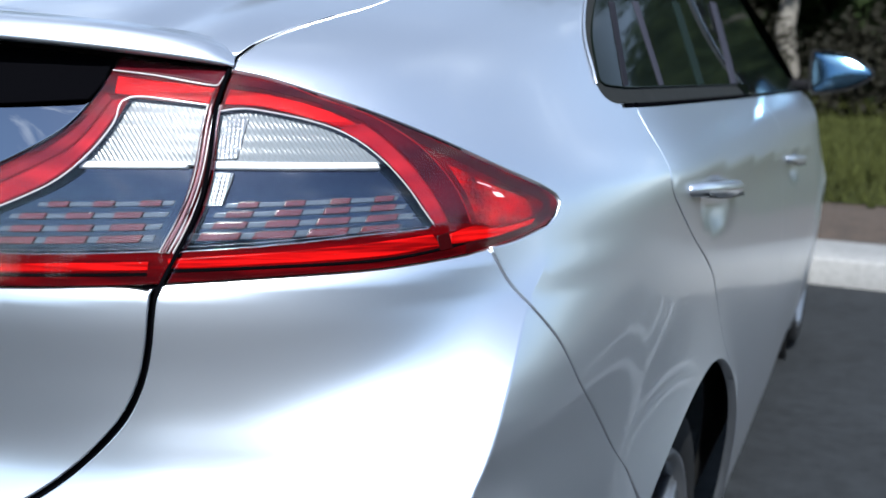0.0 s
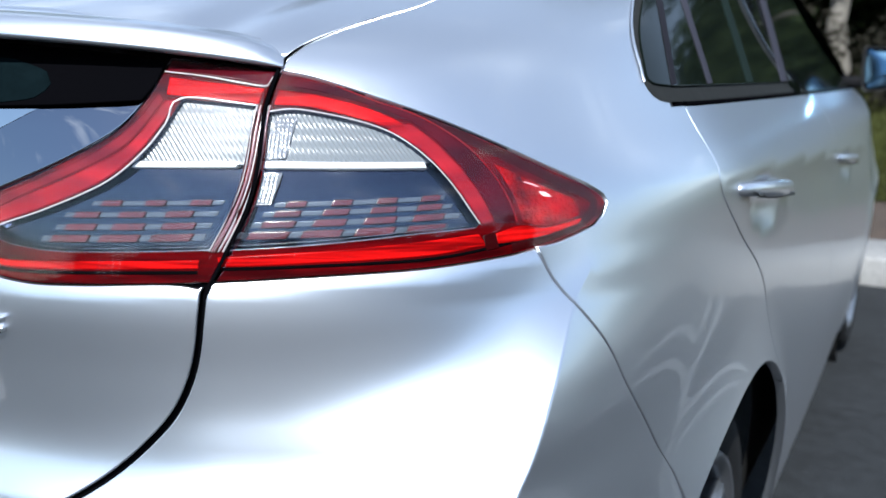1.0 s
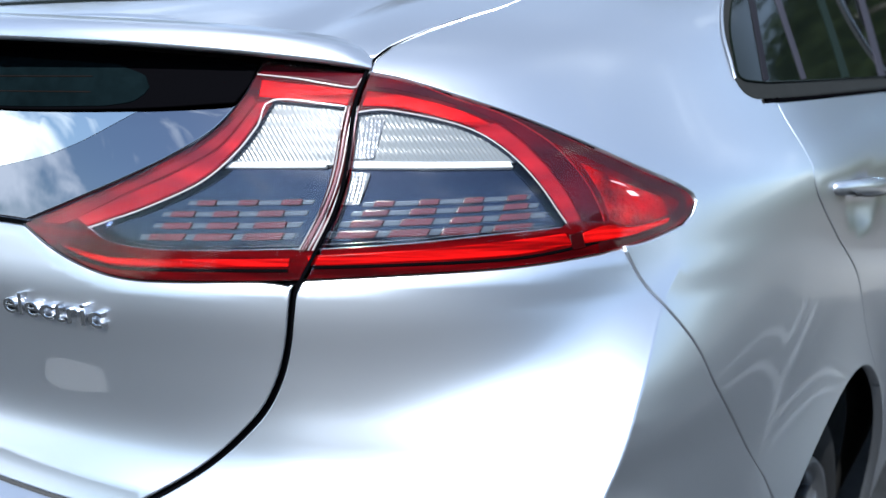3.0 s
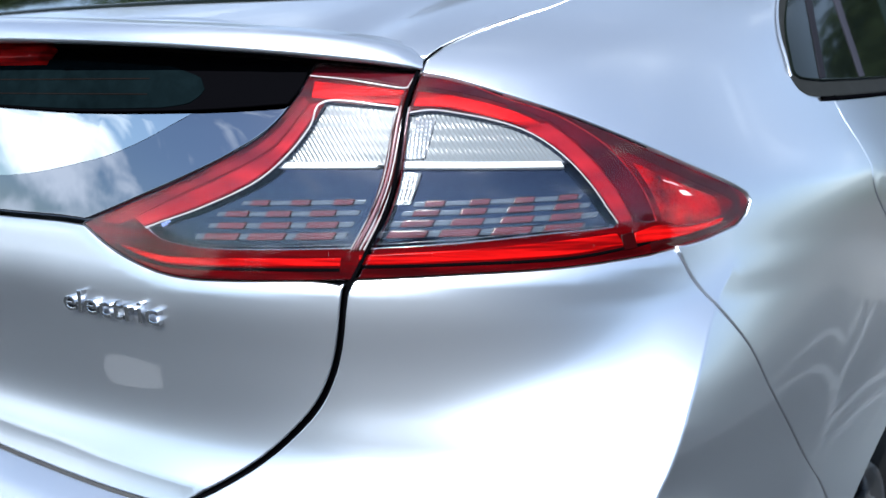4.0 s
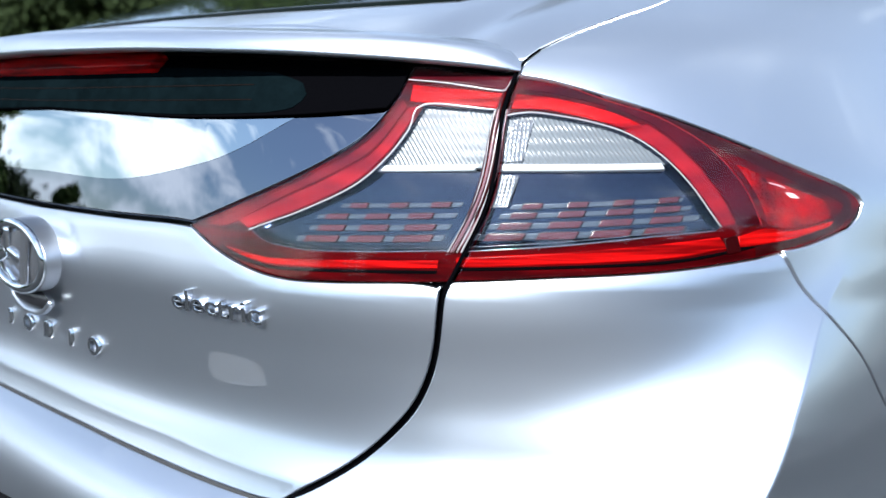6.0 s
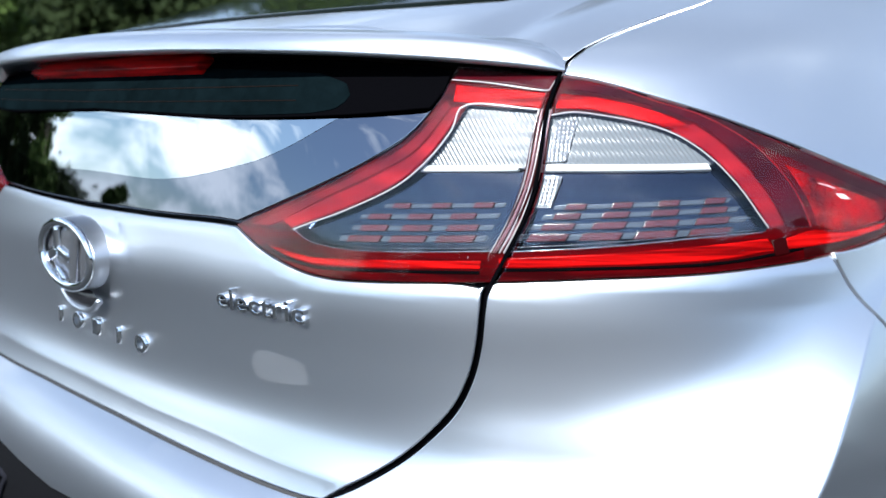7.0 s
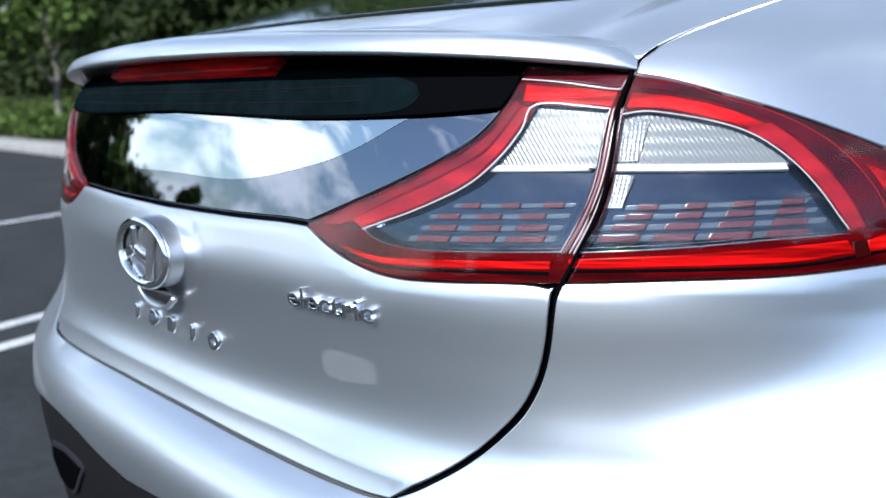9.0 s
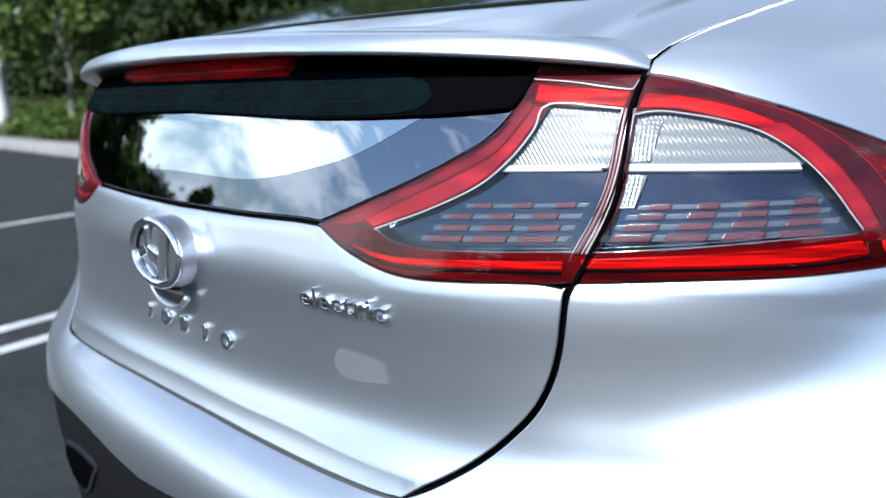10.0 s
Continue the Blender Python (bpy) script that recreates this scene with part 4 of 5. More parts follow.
win_front = outline([(side(1.78, 1.036), 1.036), (side(2.85, 1.036), 1.036)], [(side(2.85, 1.036), 1.036), (side(2.45, 1.345), 1.345)],
                    window_top(2.45, 1.80), [(side(1.80, 1.345), 1.345), (side(1.78, 1.036), 1.036)])
pillar = outline([(side(1.665, 1.036), 1.036), (side(1.775, 1.036), 1.036)], [(side(1.775, 1.036), 1.036), (side(1.795, 1.345), 1.345)],
                 [(side(1.795, 1.345), 1.345), (side(1.695, 1.345), 1.345)], [(side(1.695, 1.345), 1.345), (side(1.665, 1.036), 1.036)])
for left in (False, True):
    ring = tidy(win_rear)[:: 1 if area(tidy(win_rear)) > 0 else -1]
    panel("window_frame", inset(ring, .002), RUBBER, car, .03, depth=.005, edge=.003, mirrored=left, label="black rubber window surround")
    panel("rear_side_window", inset(ring, .020), WINDOW, car, .03, depth=.0025, edge=.001, drop=.003, mirrored=left)
    panel("front_side_window", tidy(win_front), WINDOW, car, .03, depth=.006, mirrored=left)
    panel("door_pillar", tidy(pillar), GLOSS_BLACK, car, .03, depth=.003, mirrored=left)

# upper tailgate: painted rim, glass, spoiler
upper = tidy(both([[(0, 1.125), (.4, 1.115), (.67, 1.075)], HATCH_SEAM[1:-1], [HATCH_SEAM[-2], (.5, 1.40), (0, 1.41)]]))


def flute(s, z):
    """A shallow channel along the tailgate's edge, between the glass and the seam."""
    q = np.abs(s) - .60 - .55 * np.clip(z - 1.10, 0, .2)
    return .008 * np.exp(-(q / .035) ** 2) * np.clip((z - 1.085) / .02, 0, 1)


panel("upper_tailgate", inset(upper if area(upper) > 0 else upper[::-1], .0012), SILVER, car, .012, depth=flute)
upper_glass = tidy(both([[(0, 1.1415), (.26, 1.1395), (.42, 1.1385), (.54, 1.1395)], [(.54, 1.1395), (.63, 1.17), (.68, 1.25), (.66, 1.34)], [(.66, 1.34), (.4, 1.385), (0, 1.39)]]))
panel("upper_rear_window", upper_glass, WINDOW, car, .02, depth=-.003)

SPOIL_LOW = spline([(0, 1.098), (.21, 1.096), (.414, 1.089), (.554, 1.080), (.638, 1.072), (.684, 1.066)])
SPOIL_TOP = spline([(0, 1.122), (.135, 1.120), (.384, 1.110), (.539, 1.102), (.631, 1.093), (.672, 1.084), (.684, 1.076)])


def spoiler_mesh():
    bm = bmesh.new()
    rows = []
    for s in np.linspace(-.684, .684, 120):
        q = abs(s)
        lo, hi = float(SPOIL_LOW(q)), float(SPOIL_TOP(q))
        out = .030 * (1 - (q / .69) ** 2) ** .7 if q < .69 else 0.0
        n = skin_normal(s, .95)
        n = n / np.linalg.norm(n[:2])
        base = skin(s, 1.07)
        prof = [(-.03, lo), (out - .004, lo), (out + .001, lo + .0015)]
        prof += [(out + .004 - .010 * ((k / 6) ** 2), lo + .002 + (hi - lo - .002) * k / 6) for k in range(7)]
        prof += [(out - .015, hi + .002), (out - .03, hi + .004), (-.025, hi + .005), (-.04, hi + .003)]
        rows.append([bm.verts.new((base[0] + n[0] * o, base[1] + n[1] * o, z)) for o, z in prof])
    for a, b in zip(rows, rows[1:]):
        for i in range(len(a) - 1):
            bm.faces.new((a[i], b[i], b[i + 1], a[i + 1]))
    return bm


spoiler = part("spoiler", spoiler_mesh(), SILVER, car)

# roof, bonnet, windscreen
def cap(name, z0, mat, rise):
    """Closes the skin's outline at height z0 with a slightly domed lid."""
    bm = bmesh.new()
    ss = np.linspace(-TURN * 2 - .2, TURN * 2 + .2, 160)
    ring = list(skin(ss, np.full(160, z0)))
    centre = np.mean(ring, 0)
    rows = []
    for k in np.linspace(1, .05, 8):
        rows.append([bm.verts.new((*(centre + (p - centre) * k)[:2], z0 + rise * (1 - k * k))) for p in ring])
    for a, b in zip(rows, rows[1:]):
        for i in range(len(a)):
            j = (i + 1) % len(a)
            bm.faces.new((a[i], a[j], b[j], b[i]))
    bm.faces.new(rows[-1])
    return part(name, bm, mat, car)


cap("roof", 1.40, SILVER, .05)


def front_sheet(name, z0, z1, inset_s, mat):
    """A sheet over the car's front between two heights."""
    bm = bmesh.new()
    rows = []
    for z in np.linspace(z0, z1, 26):
        end = float(TURN + MIDF(z) - MID(z) + TURN)
        run = skin(end - np.linspace(inset_s, 0, 30), np.full(30, z))
        rows.append([bm.verts.new(p) for p in run] + [bm.verts.new((-p[0], p[1], p[2])) for p in run[-2::-1]])
    for a, b in zip(rows, rows[1:]):
        for i in range(len(a) - 1):
            bm.faces.new((a[i], a[i + 1], b[i + 1], b[i]))
    return part(name, bm, mat, car)


front_sheet("bonnet", .72, 1.0, 1.25, SILVER)
front_sheet("windscreen", 1.0, 1.40, 1.15, WINDOW)
front_sheet("front_bumper", .14, .72, .95, SILVER)


# wheels
def lathe(bm, profile, x, y, z, n=64, sign=1):
    """Turns a profile of (x outwards, radius) round the wheel's axle."""
    rings = []
    for o, r in profile:
        rings.append([bm.verts.new((x + sign * o, y + r * math.cos(k * 2 * math.pi / n), z + r * math.sin(k * 2 * math.pi / n))) for k in range(n)])
    for a, b in zip(rings, rings[1:]):
        for k in range(n):
            bm.faces.new((a[k], a[(k + 1) % n], b[(k + 1) % n], b[k]))


def wheel(x, y, sign):
    w = new("wheel")
    w.parent = car
    bm = bmesh.new()
    lathe(bm, [(-.19, .20), (-.20, .25), (-.195, .29), (-.17, .312), (-.03, .314), (-.01, .302), (.004, .285), (.004, .250), (-.005, .232)], x, y, .316, sign=sign)
    part("tyre", bm, TYRE, w)
    bm = bmesh.new()
    lathe(bm, [(-.005, .234), (.003, .229), (.002, .220), (-.03, .212), (-.10, .205), (-.12, .06), (-.12, .0)], x, y, .316, sign=sign)
    for k in range(5):
        a = k * 2 * math.pi / 5 + .3
        g = bmesh.ops.create_cube(bm, size=1)["verts"]
        bmesh.ops.scale(bm, vec=(.03, .055, .19), verts=g)
        bmesh.ops.bevel(bm, geom=list({e for v in g for e in v.link_edges}), offset=.008, segments=2, affect="EDGES")
        g = [v for v in bm.verts if v.is_valid and abs(v.co.x) < .02 and v.co.length < .13]
        bmesh.ops.translate(bm, vec=(0, 0, .120), verts=g)
        bmesh.ops.rotate(bm, matrix=Matrix.Rotation(a, 3, "X"), verts=g)
        bmesh.ops.translate(bm, vec=(x - sign * .02, y, .316), verts=g)
    part("rim", bm, ALLOY, w, "five-spoke alloy rim")
    return w


for sign in (1, -1):
    for y in (.835, 3.535):
        wheel((.872 if y < 1 else .850) * sign, y, sign)


# door mirrors
def door_mirror(sign):
    m = new("door_mirror")
    m.parent = car
    edge = curve([(.858, 1.145), (.880, 1.158), (.965, 1.146), (1.030, 1.109), (1.048, 1.087), (1.036, 1.066), (.975, 1.036), (.890, 1.020), (.862, 1.034)], .008,
                 closed=True)
    mid = np.array([.945, 1.090])

    def dish(scale, rows, down=0.0, lean=0.0):
        """Rings of the mirror's outline: each row is y, size; the first is closed with a fan."""
        bm = bmesh.new()
        rings = [[bm.verts.new((sign * (mid[0] + (q[0] - mid[0]) * k * scale), y + lean * (q[1] - mid[1]) * k, mid[1] - down + (q[1] - mid[1]) * k * scale)) for q in edge] for y, k in rows]
        tip = bm.verts.new((sign * mid[0], rows[0][0], mid[1] - down))
        n = len(edge)
        for i in range(n):
            bm.faces.new((tip, rings[0][i], rings[0][(i + 1) % n]))
        for a, b in zip(rings, rings[1:]):
            for i in range(n):
                bm.faces.new((a[i], a[(i + 1) % n], b[(i + 1) % n], b[i]))
        bmesh.ops.recalc_face_normals(bm, faces=bm.faces[:])
        return bm

    part("housing", dish(1.0, [(2.858, .93), (2.836, .95), (2.832, .985), (2.842, 1.0), (2.88, .99), (2.92, .90), (2.95, .70), (2.962, .35)]), TRIM, m, "dark mirror housing")
    part("mirror_glass", dish(.88, [(2.834 + .010 * k * k, k) for k in (.1, .2, .3, .4, .5, .6, .7, .8, .9, .99)], -.004, .11), MIRROR, m, "mirror glass, the blue of the reflected sky put into its colour")
    bm = bmesh.new()
    block(bm, min(sign * .79, sign * .90), 2.845, 1.030, max(sign * .79, sign * .90), 2.90, 1.066, .012)
    part("mirror_foot", bm, BLACK, m)


for sign in (1, -1):
    door_mirror(sign)


# ---- details of the tail ----
# high brake light under the spoiler
panel("brake_light", rect(-.235, 1.0745, .235, 1.0895), BRIGHT_RED, spoiler, .02, -.012, .002, .03, "long red brake light")

# emblem: an oval chrome ring on a pod, with a plain bar, and the camera's recess under it


def oval_ring(rx, rz, tube, y, cz, n=72, k=14):
    """A ring of round section in the plane across the car."""
    bm = bmesh.new()
    rows = []
    for i in range(n):
        a = 2 * math.pi * i / n
        rows.append([bm.verts.new(((rx + tube * math.cos(b)) * math.cos(a), y - tube * .8 * math.sin(b), cz + (rz + tube * math.cos(b)) * math.sin(a)))
                     for b in np.linspace(0, 2 * math.pi, k, endpoint=False)])
    for i in range(n):
        p, q = rows[i], rows[(i + 1) % n]
        for j in range(k):
            bm.faces.new((p[j], q[j], q[(j + 1) % k], p[(j + 1) % k]))
    bmesh.ops.recalc_face_normals(bm, faces=bm.faces[:])
    return bm


def oval_dome(rx, rz, y_edge, bulge, cz, n=64, rings=8):
    """A shallow dome over an oval."""
    bm = bmesh.new()
    tip = bm.verts.new((0, y_edge - bulge, cz))
    last = None
    for k in range(1, rings + 1):
        r = k / rings
        row = [bm.verts.new((rx * r * math.cos(a), y_edge - bulge * (1 - r * r), cz + rz * r * math.sin(a)))
               for a in np.linspace(0, 2 * math.pi, n, endpoint=False)]
        for i in range(n):
            j = (i + 1) % n
            bm.faces.new((tip, row[i], row[j]) if last is None else (last[i], row[i], row[j], last[j]))
        last = row
    bmesh.ops.recalc_face_normals(bm, faces=bm.faces[:])
    return bm


EM_Z, EM_Y = .864, .066
part("emblem_ring", oval_ring(.069, .0395, .0058, EM_Y, EM_Z), CHROME, tailgate, "oval chrome emblem ring")
part("emblem_inlay", oval_dome(.062, .034, EM_Y + .005, .003, EM_Z), EMBLEM_GREY, tailgate, "grey inlay of the emblem")


def bar(points, width, y, thick=.004):
    """A flat bar with bevelled edges through points of the plane across the car."""
    bm = bmesh.new()
    c = curve(points, .004)
    e = np.gradient(c, axis=0)
    n = np.stack([-e[:, 1], e[:, 0]], 1)
    n /= np.linalg.norm(n, axis=1, keepdims=True)
    prof = [(-.5, 0), (-.5, .6), (-.3, 1), (.3, 1), (.5, .6), (.5, 0)]
    rows = [[bm.verts.new((q[0] + m[0] * w * width, y - h * thick, q[1] + m[1] * w * width)) for w, h in prof] for q, m in zip(c, n)]
    for a, b in zip(rows, rows[1:]):
        for i in range(len(prof) - 1):
            bm.faces.new((a[i], b[i], b[i + 1], a[i + 1]))
    bm.faces.new(rows[0])
    bm.faces.new(rows[-1][::-1])
    bmesh.ops.recalc_face_normals(bm, faces=bm.faces[:])
    return bm


part("emblem_bar", bar([(.010, EM_Z - .037), (.020, EM_Z), (.030, EM_Z + .034)], .020, EM_Y + .002), EMBLEM_GREY, tailgate, "broad slanted grey bar")
for x, z in ((-.022, .033), (-.052, -.008), (.006, -.004)):
    part("emblem_bar", bar([(-.024, EM_Z + .004), (-.012 + .5 * x, EM_Z + .5 * z + .002), (x, EM_Z + z)], .013, EM_Y + .002), CHROME, tailgate, "short chrome bar")
part("emblem_bar", bar([(-.030, EM_Z - .020), (-.010, EM_Z - .034)], .009, EM_Y + .002), CHROME, tailgate, "short chrome bar")
# pod behind the ring and the recess under it
bm = bmesh.new()
rows = []
for k in np.linspace(0, 1, 12):
    rows.append([bm.verts.new((.0742 * math.cos(a), EM_Y + .002 + .030 * k, EM_Z + .0448 * math.sin(a)))
                 for a in np.linspace(0, 2 * math.pi, 64, endpoint=False)])
for a, b in zip(rows, rows[1:]):
    for i in range(64):
        bm.faces.new((a[i], a[(i + 1) % 64], b[(i + 1) % 64], b[i]))
bmesh.ops.recalc_face_normals(bm, faces=bm.faces[:])
part("emblem_pod", bm, SILVER, tailgate)
part("camera_recess", oval_dome(.048, .014, .078, .006, EM_Z - .052), LAMP_BLACK, tailgate, "dark recess with the rear camera")
part("recess_lip", bar([(-.052, EM_Z - .052), (-.030, EM_Z - .066), (0, EM_Z - .071), (.030, EM_Z - .066), (.052, EM_Z - .052)], .007, .082, .006), SILVER, tailgate)


# lettering
def lettering(text, s0, z0, width, height, lift=.004):
    """Raised chrome letters set on the skin."""
    cu = bpy.data.curves.new("lettering", "FONT")
    cu.body, cu.extrude, cu.offset, cu.bevel_depth, cu.bevel_resolution, cu.resolution_u, cu.space_character = text, .07, .0, .018, 2, 6, 1.04
    ob = bpy.data.objects.new("lettering", cu)
    scene.collection.objects.link(ob)
    me = bpy.data.meshes.new_from_object(ob.evaluated_get(bpy.context.evaluated_depsgraph_get()))
    bpy.data.objects.remove(ob)
    co = np.zeros(len(me.vertices) * 3)
    me.vertices.foreach_get("co", co)
    co = co.reshape(-1, 3)
    lo, hi = co.min(0), co.max(0)
    u = (co - lo) / (hi - lo)
    slope = -.014
    out = skin(s0 + width * u[:, 0], z0 + height * u[:, 1] + slope * width * u[:, 0], -lift * 1.3 * u[:, 2] + .0005)
    me.vertices.foreach_set("co", out.ravel())
    me.update()
    me.materials.append(LETTER)
    for p in me.polygons:
        p.use_smooth = False
    ob = new("lettering", me)
    ob.parent = tailgate
    return tagged(ob, "raised chrome word electric")


lettering("electric", .289, .8405, .123, .0215, .0062)


def oval(s0, z0, rs, rz, n=28):
    return np.array([(s0 + rs * math.cos(a), z0 + rz * math.sin(a)) for a in np.linspace(0, 2 * math.pi, n, endpoint=False)])


for s, w in ((-.091, .006), (.012, .016), (.070, .006)):
    panel("name_bar", rect(s - w / 2, .7600, s + w / 2, .7805, .006), CHROME, tailgate, .01, -.0050, .0012, .007, "plain chrome bar of the model name")
for s in (-.039, .124):
    panel("name_ring", oval(s, .7700, .0125, .0112), CHROME, tailgate, .003, -.0050, .0010, .007, "plain chrome ring of the model name", hole=oval(s, .7700, .0070, .0062, 20))

# vents in the black lower bumper
for left in (False, True):
    vent = outline([(.175, .537), (.255, .537), (.335, .520)], [(.335, .520), (.365, .490), (.345, .462)], [(.345, .462), (.262, .472), (.175, .537)])
    panel("vent_frame", grow(vent, .008), POST_GREY, car, .012, .002, .003, .006, "dark grey frame of the vent", left)
    panel("vent", vent, RECESS, car, .012, .0005, .001, .002, "black diamond vent", left)

panel("clear_film", outline([(.328, .786), (.331, .796), (.340, .801), (.372, .8005), (.400, .797)], [(.400, .797), (.405, .777)],
      [(.405, .777), (.372, .7725), (.338, .7725), (.328, .786)]), FILM, tailgate, .004, -.0014, .0004, .0010, "faint patch of clear film").visible_shadow = False

# ---- details of the flank ----
def door_handle(s0, s1, z0, z1, left):
    """A chrome-faced pull handle over a scooped recess."""
    sg = -1 if left else 1
    base = new("door_handle")
    base.parent = car
    bm = bmesh.new()
    rows = []
    for t in np.linspace(0, 1, 24):
        s, z = s0 + (s1 - s0) * t, z0 + (z1 - z0) * t + .002
        stand = -.004 + .024 * math.sin(math.pi * t) ** .6
        h = .011 * (.55 + .45 * math.sin(math.pi * t) ** .5)
        ring = []
        for a in np.linspace(0, 2 * math.pi, 12, endpoint=False):
            ring.append(bm.verts.new(skin(sg * s, z + h * math.sin(a), -(stand + .008 * math.cos(a)))))
        rows.append(ring)
    for a, b in zip(rows, rows[1:]):
        for i in range(12):
            bm.faces.new((a[i], b[i], b[(i + 1) % 12], a[(i + 1) % 12]))
    bm.faces.new(rows[0])
    bm.faces.new(rows[-1][::-1])
    bmesh.ops.recalc_face_normals(bm, faces=bm.faces[:])
    part("grip", bm, SILVER, base, "silver pull handle")
    band("lower_edge", [(s0 + .03, z0 - .007), (.5 * (s0 + s1), .5 * (z0 + z1) - .009), (s1 - .03, z1 - .007)], .006, TRIM, base, -.014, .004, "dark lower edge", left)


for left in (False, True):
    door_handle(1.295, 1.66, .929, .8985, left)
    door_handle(2.45, 2.86, .880, .848, left)
    # bright moulding along the window's rear edge and black rubber below
    band("window_moulding", [(s - .002, z) for s, z in WINDOW_REAR[2:-2]], .0040, SILVER, car, -.001, .002, mirrored=left)
    band("belt_seal", [(1.224, 1.0345), (1.240, 1.0335), (side(1.6, 1.03), 1.0305), (side(2.2, 1.03), 1.0300), (side(2.85, 1.03), 1.0300)], .005, RECESS, car, -.0005, .0012, mirrored=left)
    for edge, w, m in (([(1.1257, 1.1639), (1.1724, 1.133), (1.2021, 1.1051), (1.2139, 1.0791), (1.2099, 1.056)], .018, POST_GREY),
                       ([(1.2068, 1.1714), (1.2762, 1.1394), (1.3293, 1.1097), (1.362, 1.0812), (1.3712, 1.056)], .026, POST_PALE),
                       ([(1.426, 1.1924), (1.5201, 1.1548), (1.5882, 1.1191), (1.629, 1.0849), (1.6354, 1.056)], .055, POST_GREEN),
                       ([(1.7588, 1.2281), (1.8757, 1.1782), (1.9501, 1.1325), (1.986, 1.0898), (1.9739, 1.056)], .070, POST_PALE)):
        far_edge = [(a + w, b + .0015) for a, b in edge]
        panel("window_post", outline(edge, [edge[-1], far_edge[-1]], far_edge[::-1], [far_edge[0], edge[0]]), m, car, .02, .0012, .001, .003, mirrored=left)

# wheel housings
for sign in (1, -1):
    for y in (.835, 3.535):
        bm = bmesh.new()
        lathe(bm, [(-.055, .392), (-.10, .388), (-.28, .37), (-.285, .0)], .89 * sign, y, .316, 40, sign)
        bmesh.ops.recalc_face_normals(bm, faces=bm.faces[:])
        part("wheel_housing", bm, GAP, car)


# ---- trees and shrubs ----
def leaf_cloud(name, centres, mat, parent=None, per=500, size=.16, seed=1):
    """Many small leaves scattered in and round soft blobs of (x, y, z, radius, height); one mesh."""
    rng = np.random.default_rng(seed)
    vs, fs = [], []
    n = 0
    for x, y, z, r, h in centres:
        d = rng.normal(size=(per, 3))
        d /= np.linalg.norm(d, axis=1, keepdims=True)
        k = rng.random(per) ** .45 * (1 + .25 * rng.normal(size=per) ** 2 * .4)
        c = np.array([x, y, z]) + d * k[:, None] * [r, r, h]
        u = rng.normal(size=(per, 3))
        u /= np.linalg.norm(u, axis=1, keepdims=True)
        w = np.cross(u, rng.normal(size=(per, 3)))
        w /= np.linalg.norm(w, axis=1, keepdims=True)
        sz = size * (.5 + rng.random(per))[:, None]
        quad = np.stack([c - u * sz, c + w * sz * .45, c + u * sz, c - w * sz * .45], 1)
        vs.append(quad.reshape(-1, 3))
        fs.append(np.arange(n, n + per * 4).reshape(-1, 4))
        n += per * 4
    me = bpy.data.meshes.new(name)
    me.from_pydata(np.concatenate(vs).tolist(), [], np.concatenate(fs).tolist())
    me.materials.append(mat)
    ob = new(name, me)
    ob.parent = parent
    return ob


def limb(bm, a, b, r0, r1, n=9, bend=.0, seed=0):
    """A tapering, slightly bent limb from a to b."""
    rng = random.Random(seed)
    a, b = Vector(a), Vector(b)
    axis = (b - a).normalized()
    u = axis.orthogonal().normalized()
    v = axis.cross(u)
    rows = []
    k = 9
    for i in range(k + 1):
        t = i / k
        c = a.lerp(b, t) + (u * rng.uniform(-1, 1) + v * rng.uniform(-1, 1)) * bend * math.sin(math.pi * t)
        r = r0 + (r1 - r0) * t
        if t < .15:
            r *= 1 + .5 * (1 - t / .15) ** 2
        rows.append([bm.verts.new(c + (u * math.cos(q) + v * math.sin(q)) * r) for q in np.linspace(0, 2 * math.pi, n, endpoint=False)])
    for p, q in zip(rows, rows[1:]):
        for i in range(n):
            bm.faces.new((p[i], p[(i + 1) % n], q[(i + 1) % n], q[i]))


def bank(y):
    """The height of the ground behind the kerb."""
    return .13 + .050 * max(0, min(y - 7.0, 16))


def tree(x, y, high, radius, bark, leaves, seed, trunk=.16, ground=None, clear=.35, per=480, size=.115):
    """A tree with a tapered trunk, limbs and a ragged crown."""
    rng = random.Random(seed)
    g = bank(y) if ground is None else ground
    t = thing("tree", x, y, 0, label="leafy tree with a %s trunk" % ("pale smooth" if bark in (BARK, PALE_BARK) else "dark brown"), category="tree", group="trees round the parking lot")
    bm = bmesh.new()
    limb(bm, (0, 0, g - .1), (rng.uniform(-.3, .3), rng.uniform(-.3, .3), high * .75), trunk, trunk * .3, 12, .12, seed)
    blobs = []
    for k in range(11):
        a, e = rng.uniform(0, 6.28), rng.uniform(clear, .95)
        r = radius * rng.uniform(.35, .95) * (1.15 - e * .6)
        p = (r * math.cos(a), r * math.sin(a), g + high * e)
        limb(bm, (0, 0, g + high * max(.2, e - .25)), p, trunk * .35, trunk * .08, 6, .1, seed + k)
        blobs.append((*p, radius * rng.uniform(.35, .6), radius * rng.uniform(.28, .5)))
    part("trunk", bm, bark, t)
    leaf_cloud("crown", blobs, leaves, t, per, size, seed)
    return t


# woods beyond the kerb
rng = random.Random(4)
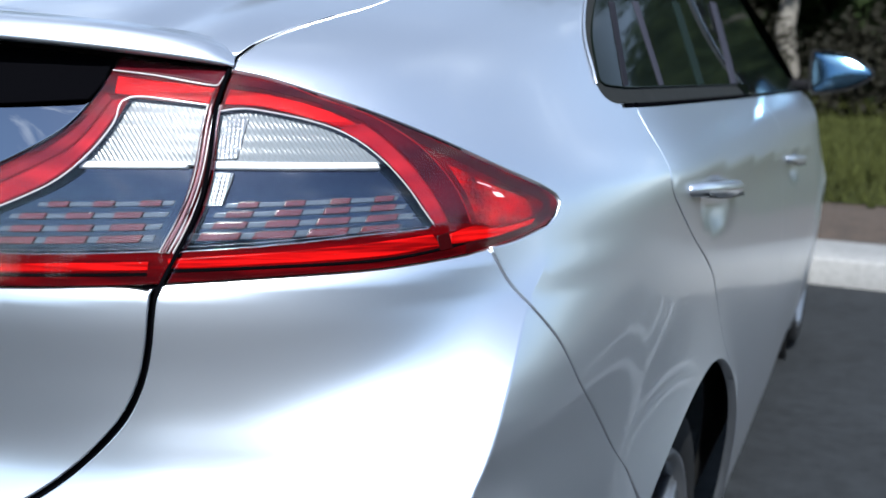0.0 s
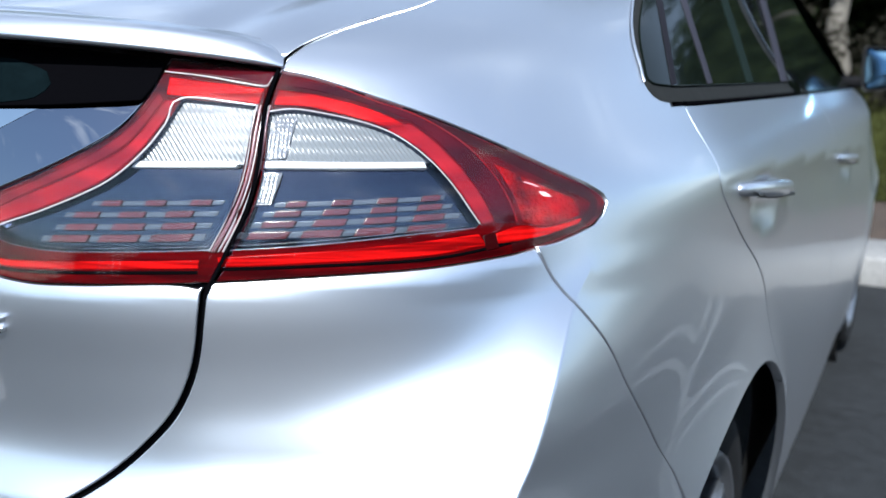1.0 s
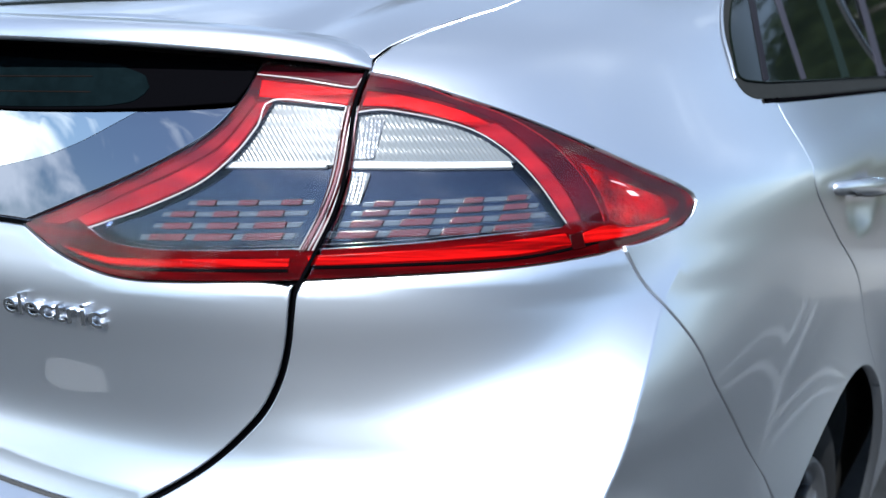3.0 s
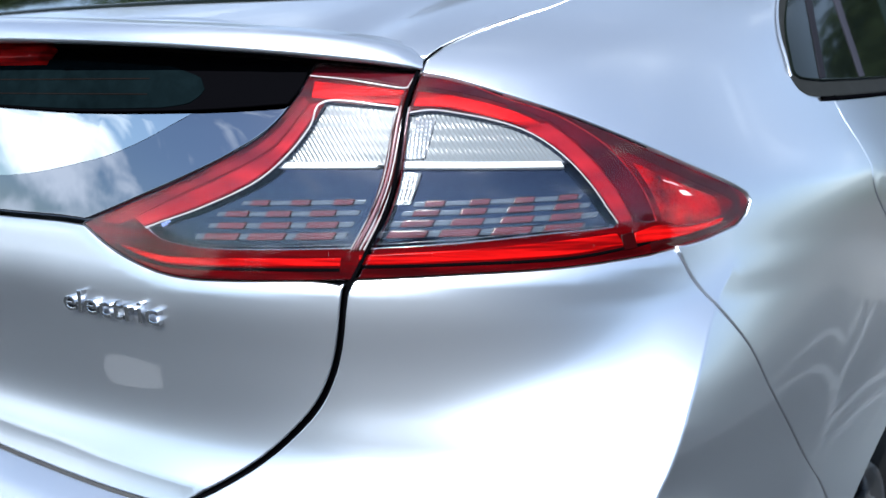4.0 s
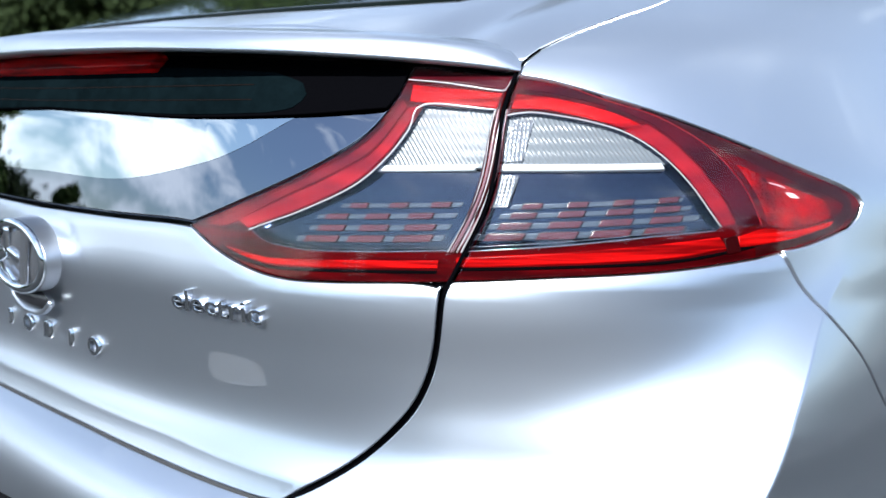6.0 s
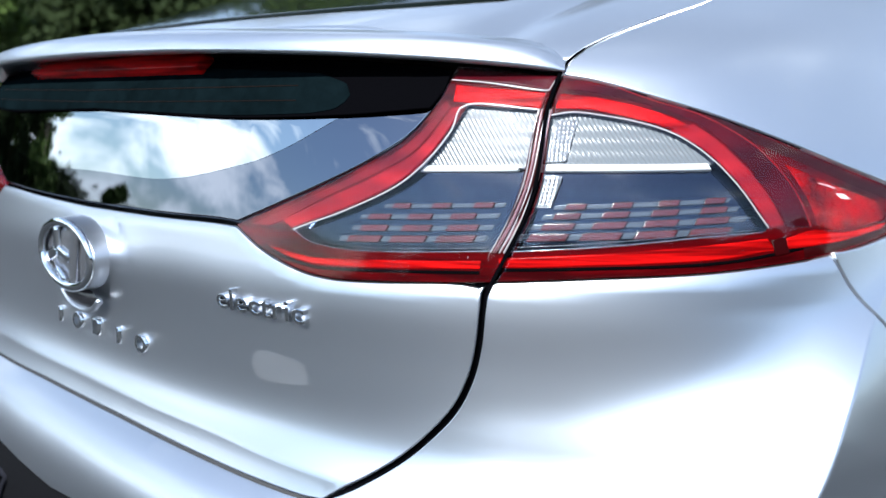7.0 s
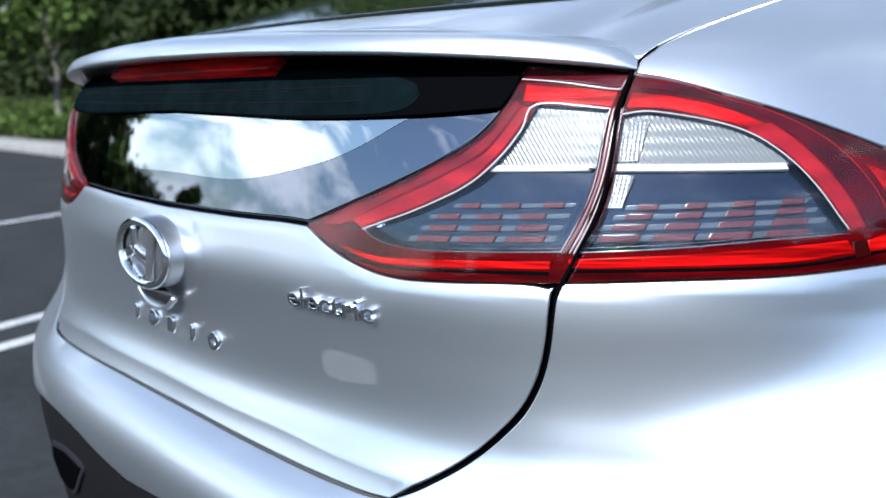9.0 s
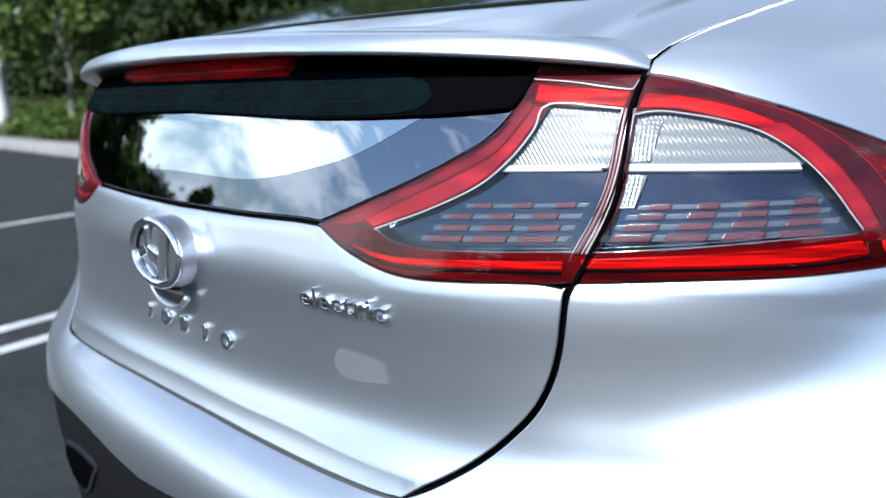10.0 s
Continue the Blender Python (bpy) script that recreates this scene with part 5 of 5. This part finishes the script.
for i, (x, y, high, radius, bark, leaves, trunk) in enumerate((
        (-22.8, 6.1, 8.5, 3.0, PALE_BARK, LEAF, .21), (-20.5, 7.0, 5.5, 1.8, BARK, LEAF, .08), (-17.0, 13.5, 8.0, 3.0, BROWN_BARK, DARK_LEAF, .18), (-12.5, 11.0, 7.5, 2.8, BROWN_BARK, LEAF, .16),
        (-9.0, 14.5, 9.0, 3.4, BROWN_BARK, DARK_LEAF, .2), (-5.5, 12.0, 7.5, 2.8, BARK, LEAF, .16), (-2.0, 15.0, 9.0, 3.4, BROWN_BARK, DARK_LEAF, .2),
        (-.61, 16.5, 9.0, 2.9, BARK, DARK_LEAF, .19))):
    tree(x, y, high, radius, bark, leaves, 20 + i, trunk)
blobs = []
for i in range(330):
    x = rng.uniform(-95, 7)
    y = rng.uniform(17, 34)
    blobs.append((x, y, bank(y) + rng.uniform(.2, 9 if x < -4 else 4.4), rng.uniform(1.2, 2.6), rng.uniform(1.0, 2.2)))
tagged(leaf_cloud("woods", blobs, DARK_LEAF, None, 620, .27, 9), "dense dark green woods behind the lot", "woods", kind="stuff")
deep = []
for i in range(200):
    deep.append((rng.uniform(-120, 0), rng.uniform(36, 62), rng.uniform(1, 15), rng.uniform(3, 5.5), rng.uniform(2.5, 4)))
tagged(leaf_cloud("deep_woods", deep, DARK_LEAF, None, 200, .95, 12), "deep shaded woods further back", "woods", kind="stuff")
shrubs = []
for i in range(46):
    x = rng.uniform(-40, -6)
    y = rng.uniform(7.8, 12)
    shrubs.append((x, y, bank(y) + .15, rng.uniform(.4, .9), rng.uniform(.2, .5)))
for i in range(60):
    x = rng.uniform(-42, -9)
    y = rng.uniform(5.7, 7.2)
    shrubs.append((x, y, .25, rng.uniform(.3, .6), rng.uniform(.15, .4)))
tagged(leaf_cloud("undergrowth", shrubs, LEAF, None, 420, .06, 10), "low green undergrowth on the bank", "undergrowth", kind="stuff")

# bushes under the trees; their shade is painted into the leaf colour
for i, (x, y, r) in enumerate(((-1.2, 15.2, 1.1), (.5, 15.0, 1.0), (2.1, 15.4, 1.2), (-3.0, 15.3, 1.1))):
    b = thing("bush", x, y, 0, label="bush on the bank, shade put into its dark leaf colour", category="bush", group="bushes under the trees")
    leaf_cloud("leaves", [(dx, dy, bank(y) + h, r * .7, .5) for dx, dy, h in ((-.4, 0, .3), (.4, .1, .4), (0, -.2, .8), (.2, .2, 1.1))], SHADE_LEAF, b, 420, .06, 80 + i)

# grass blades over the lawn's near edge
g = np.random.default_rng(6)
n = 26000
gx, gy = g.uniform(-34, 6, n), 7.0 + g.gamma(1.6, 2.2, n)
gh = .08 + .16 * g.random(n)
base = np.stack([gx, gy, np.array([bank(v) for v in gy])], 1)
lean = np.stack([g.normal(0, .05, n), g.normal(0, .05, n), gh], 1)
wide = np.stack([.012 * np.ones(n), g.normal(0, .006, n), 0 * gx], 1)
me = bpy.data.meshes.new("grass")
me.from_pydata(np.stack([base - wide, base + wide, base + lean], 1).reshape(-1, 3).tolist(), [], np.arange(n * 3).reshape(-1, 3).tolist())
me.materials.append(GRASS)
tagged(new("grass", me), "rough tufts of green grass", "grass", kind="stuff")

# trees on the far sides of the lot, which the glass and the paint mirror
for i, (d, bearing, high, radius) in enumerate(((34, 274, 9.0, 3.4), (34, 262, 8.6, 3.2), (30, 252, 5.4, 1.9), (42, 243.4, 3.6, .9), (42, 241.6, 3.0, .7), (42, 240.2, 2.5, .5))):
    a = math.radians(bearing)
    tree(d * math.sin(a), d * math.cos(a), high, radius, BROWN_BARK, LEAF, 60 + i, .18, 0.0, .06, 520, .17)
belt = []
for i in range(150):
    bearing = 246 + 36 * rng.random() ** 1.2
    d = rng.uniform(30, 37)
    top = float(np.interp(bearing, (246, 248.5, 251, 256, 264, 282), (2.2, 3.0, 5.0, 7.0, 9.0, 9.5)))
    a = math.radians(bearing)
    belt.append((d * math.sin(a), d * math.cos(a), rng.uniform(.2, top - .6), rng.uniform(.6, 1.3), rng.uniform(.5, 1.1)))
tagged(leaf_cloud("tree_belt", belt, DARK_LEAF, None, 420, .16, 13), "dense belt of dark green trees across the lot", "trees", kind="stuff")
far = []
for i in range(330):
    a = math.radians(-rng.uniform(5, 178))
    d = rng.uniform(75, 110)
    share = min(1.0, max(.12, (abs(math.degrees(a) + 137) - 20) / 26))   # the lot is open on one side, and the woods sink towards it
    far.append((d * math.cos(a), d * math.sin(a), rng.uniform(.2, 9.0 * share), rng.uniform(2.5, 5), rng.uniform(1.5, 3) * share))
tagged(leaf_cloud("far_woods", far, DARK_LEAF, None, 130, .9, 11), "distant dark tree line round the lot", "woods", kind="stuff")
nearer = []
for i in range(230):
    a = rng.uniform(0, 118)
    d = rng.uniform(48, 60)
    top = (11.0 if a < 75 else 6.0) * min(1.0, .1 + (118 - a) / 26) * (.75 + .25 * math.sin(a * .31) * math.sin(a * .13 + 1))
    nearer.append((d * math.cos(math.radians(a)), -d * math.sin(math.radians(a)), rng.uniform(.3, top), rng.uniform(1.5, 2.8), min(top, rng.uniform(1.3, 2.6))))
tagged(leaf_cloud("wood_edge", nearer, DARK_LEAF, None, 420, .34, 14), "dark edge of a wood behind the lot", "woods", kind="stuff")
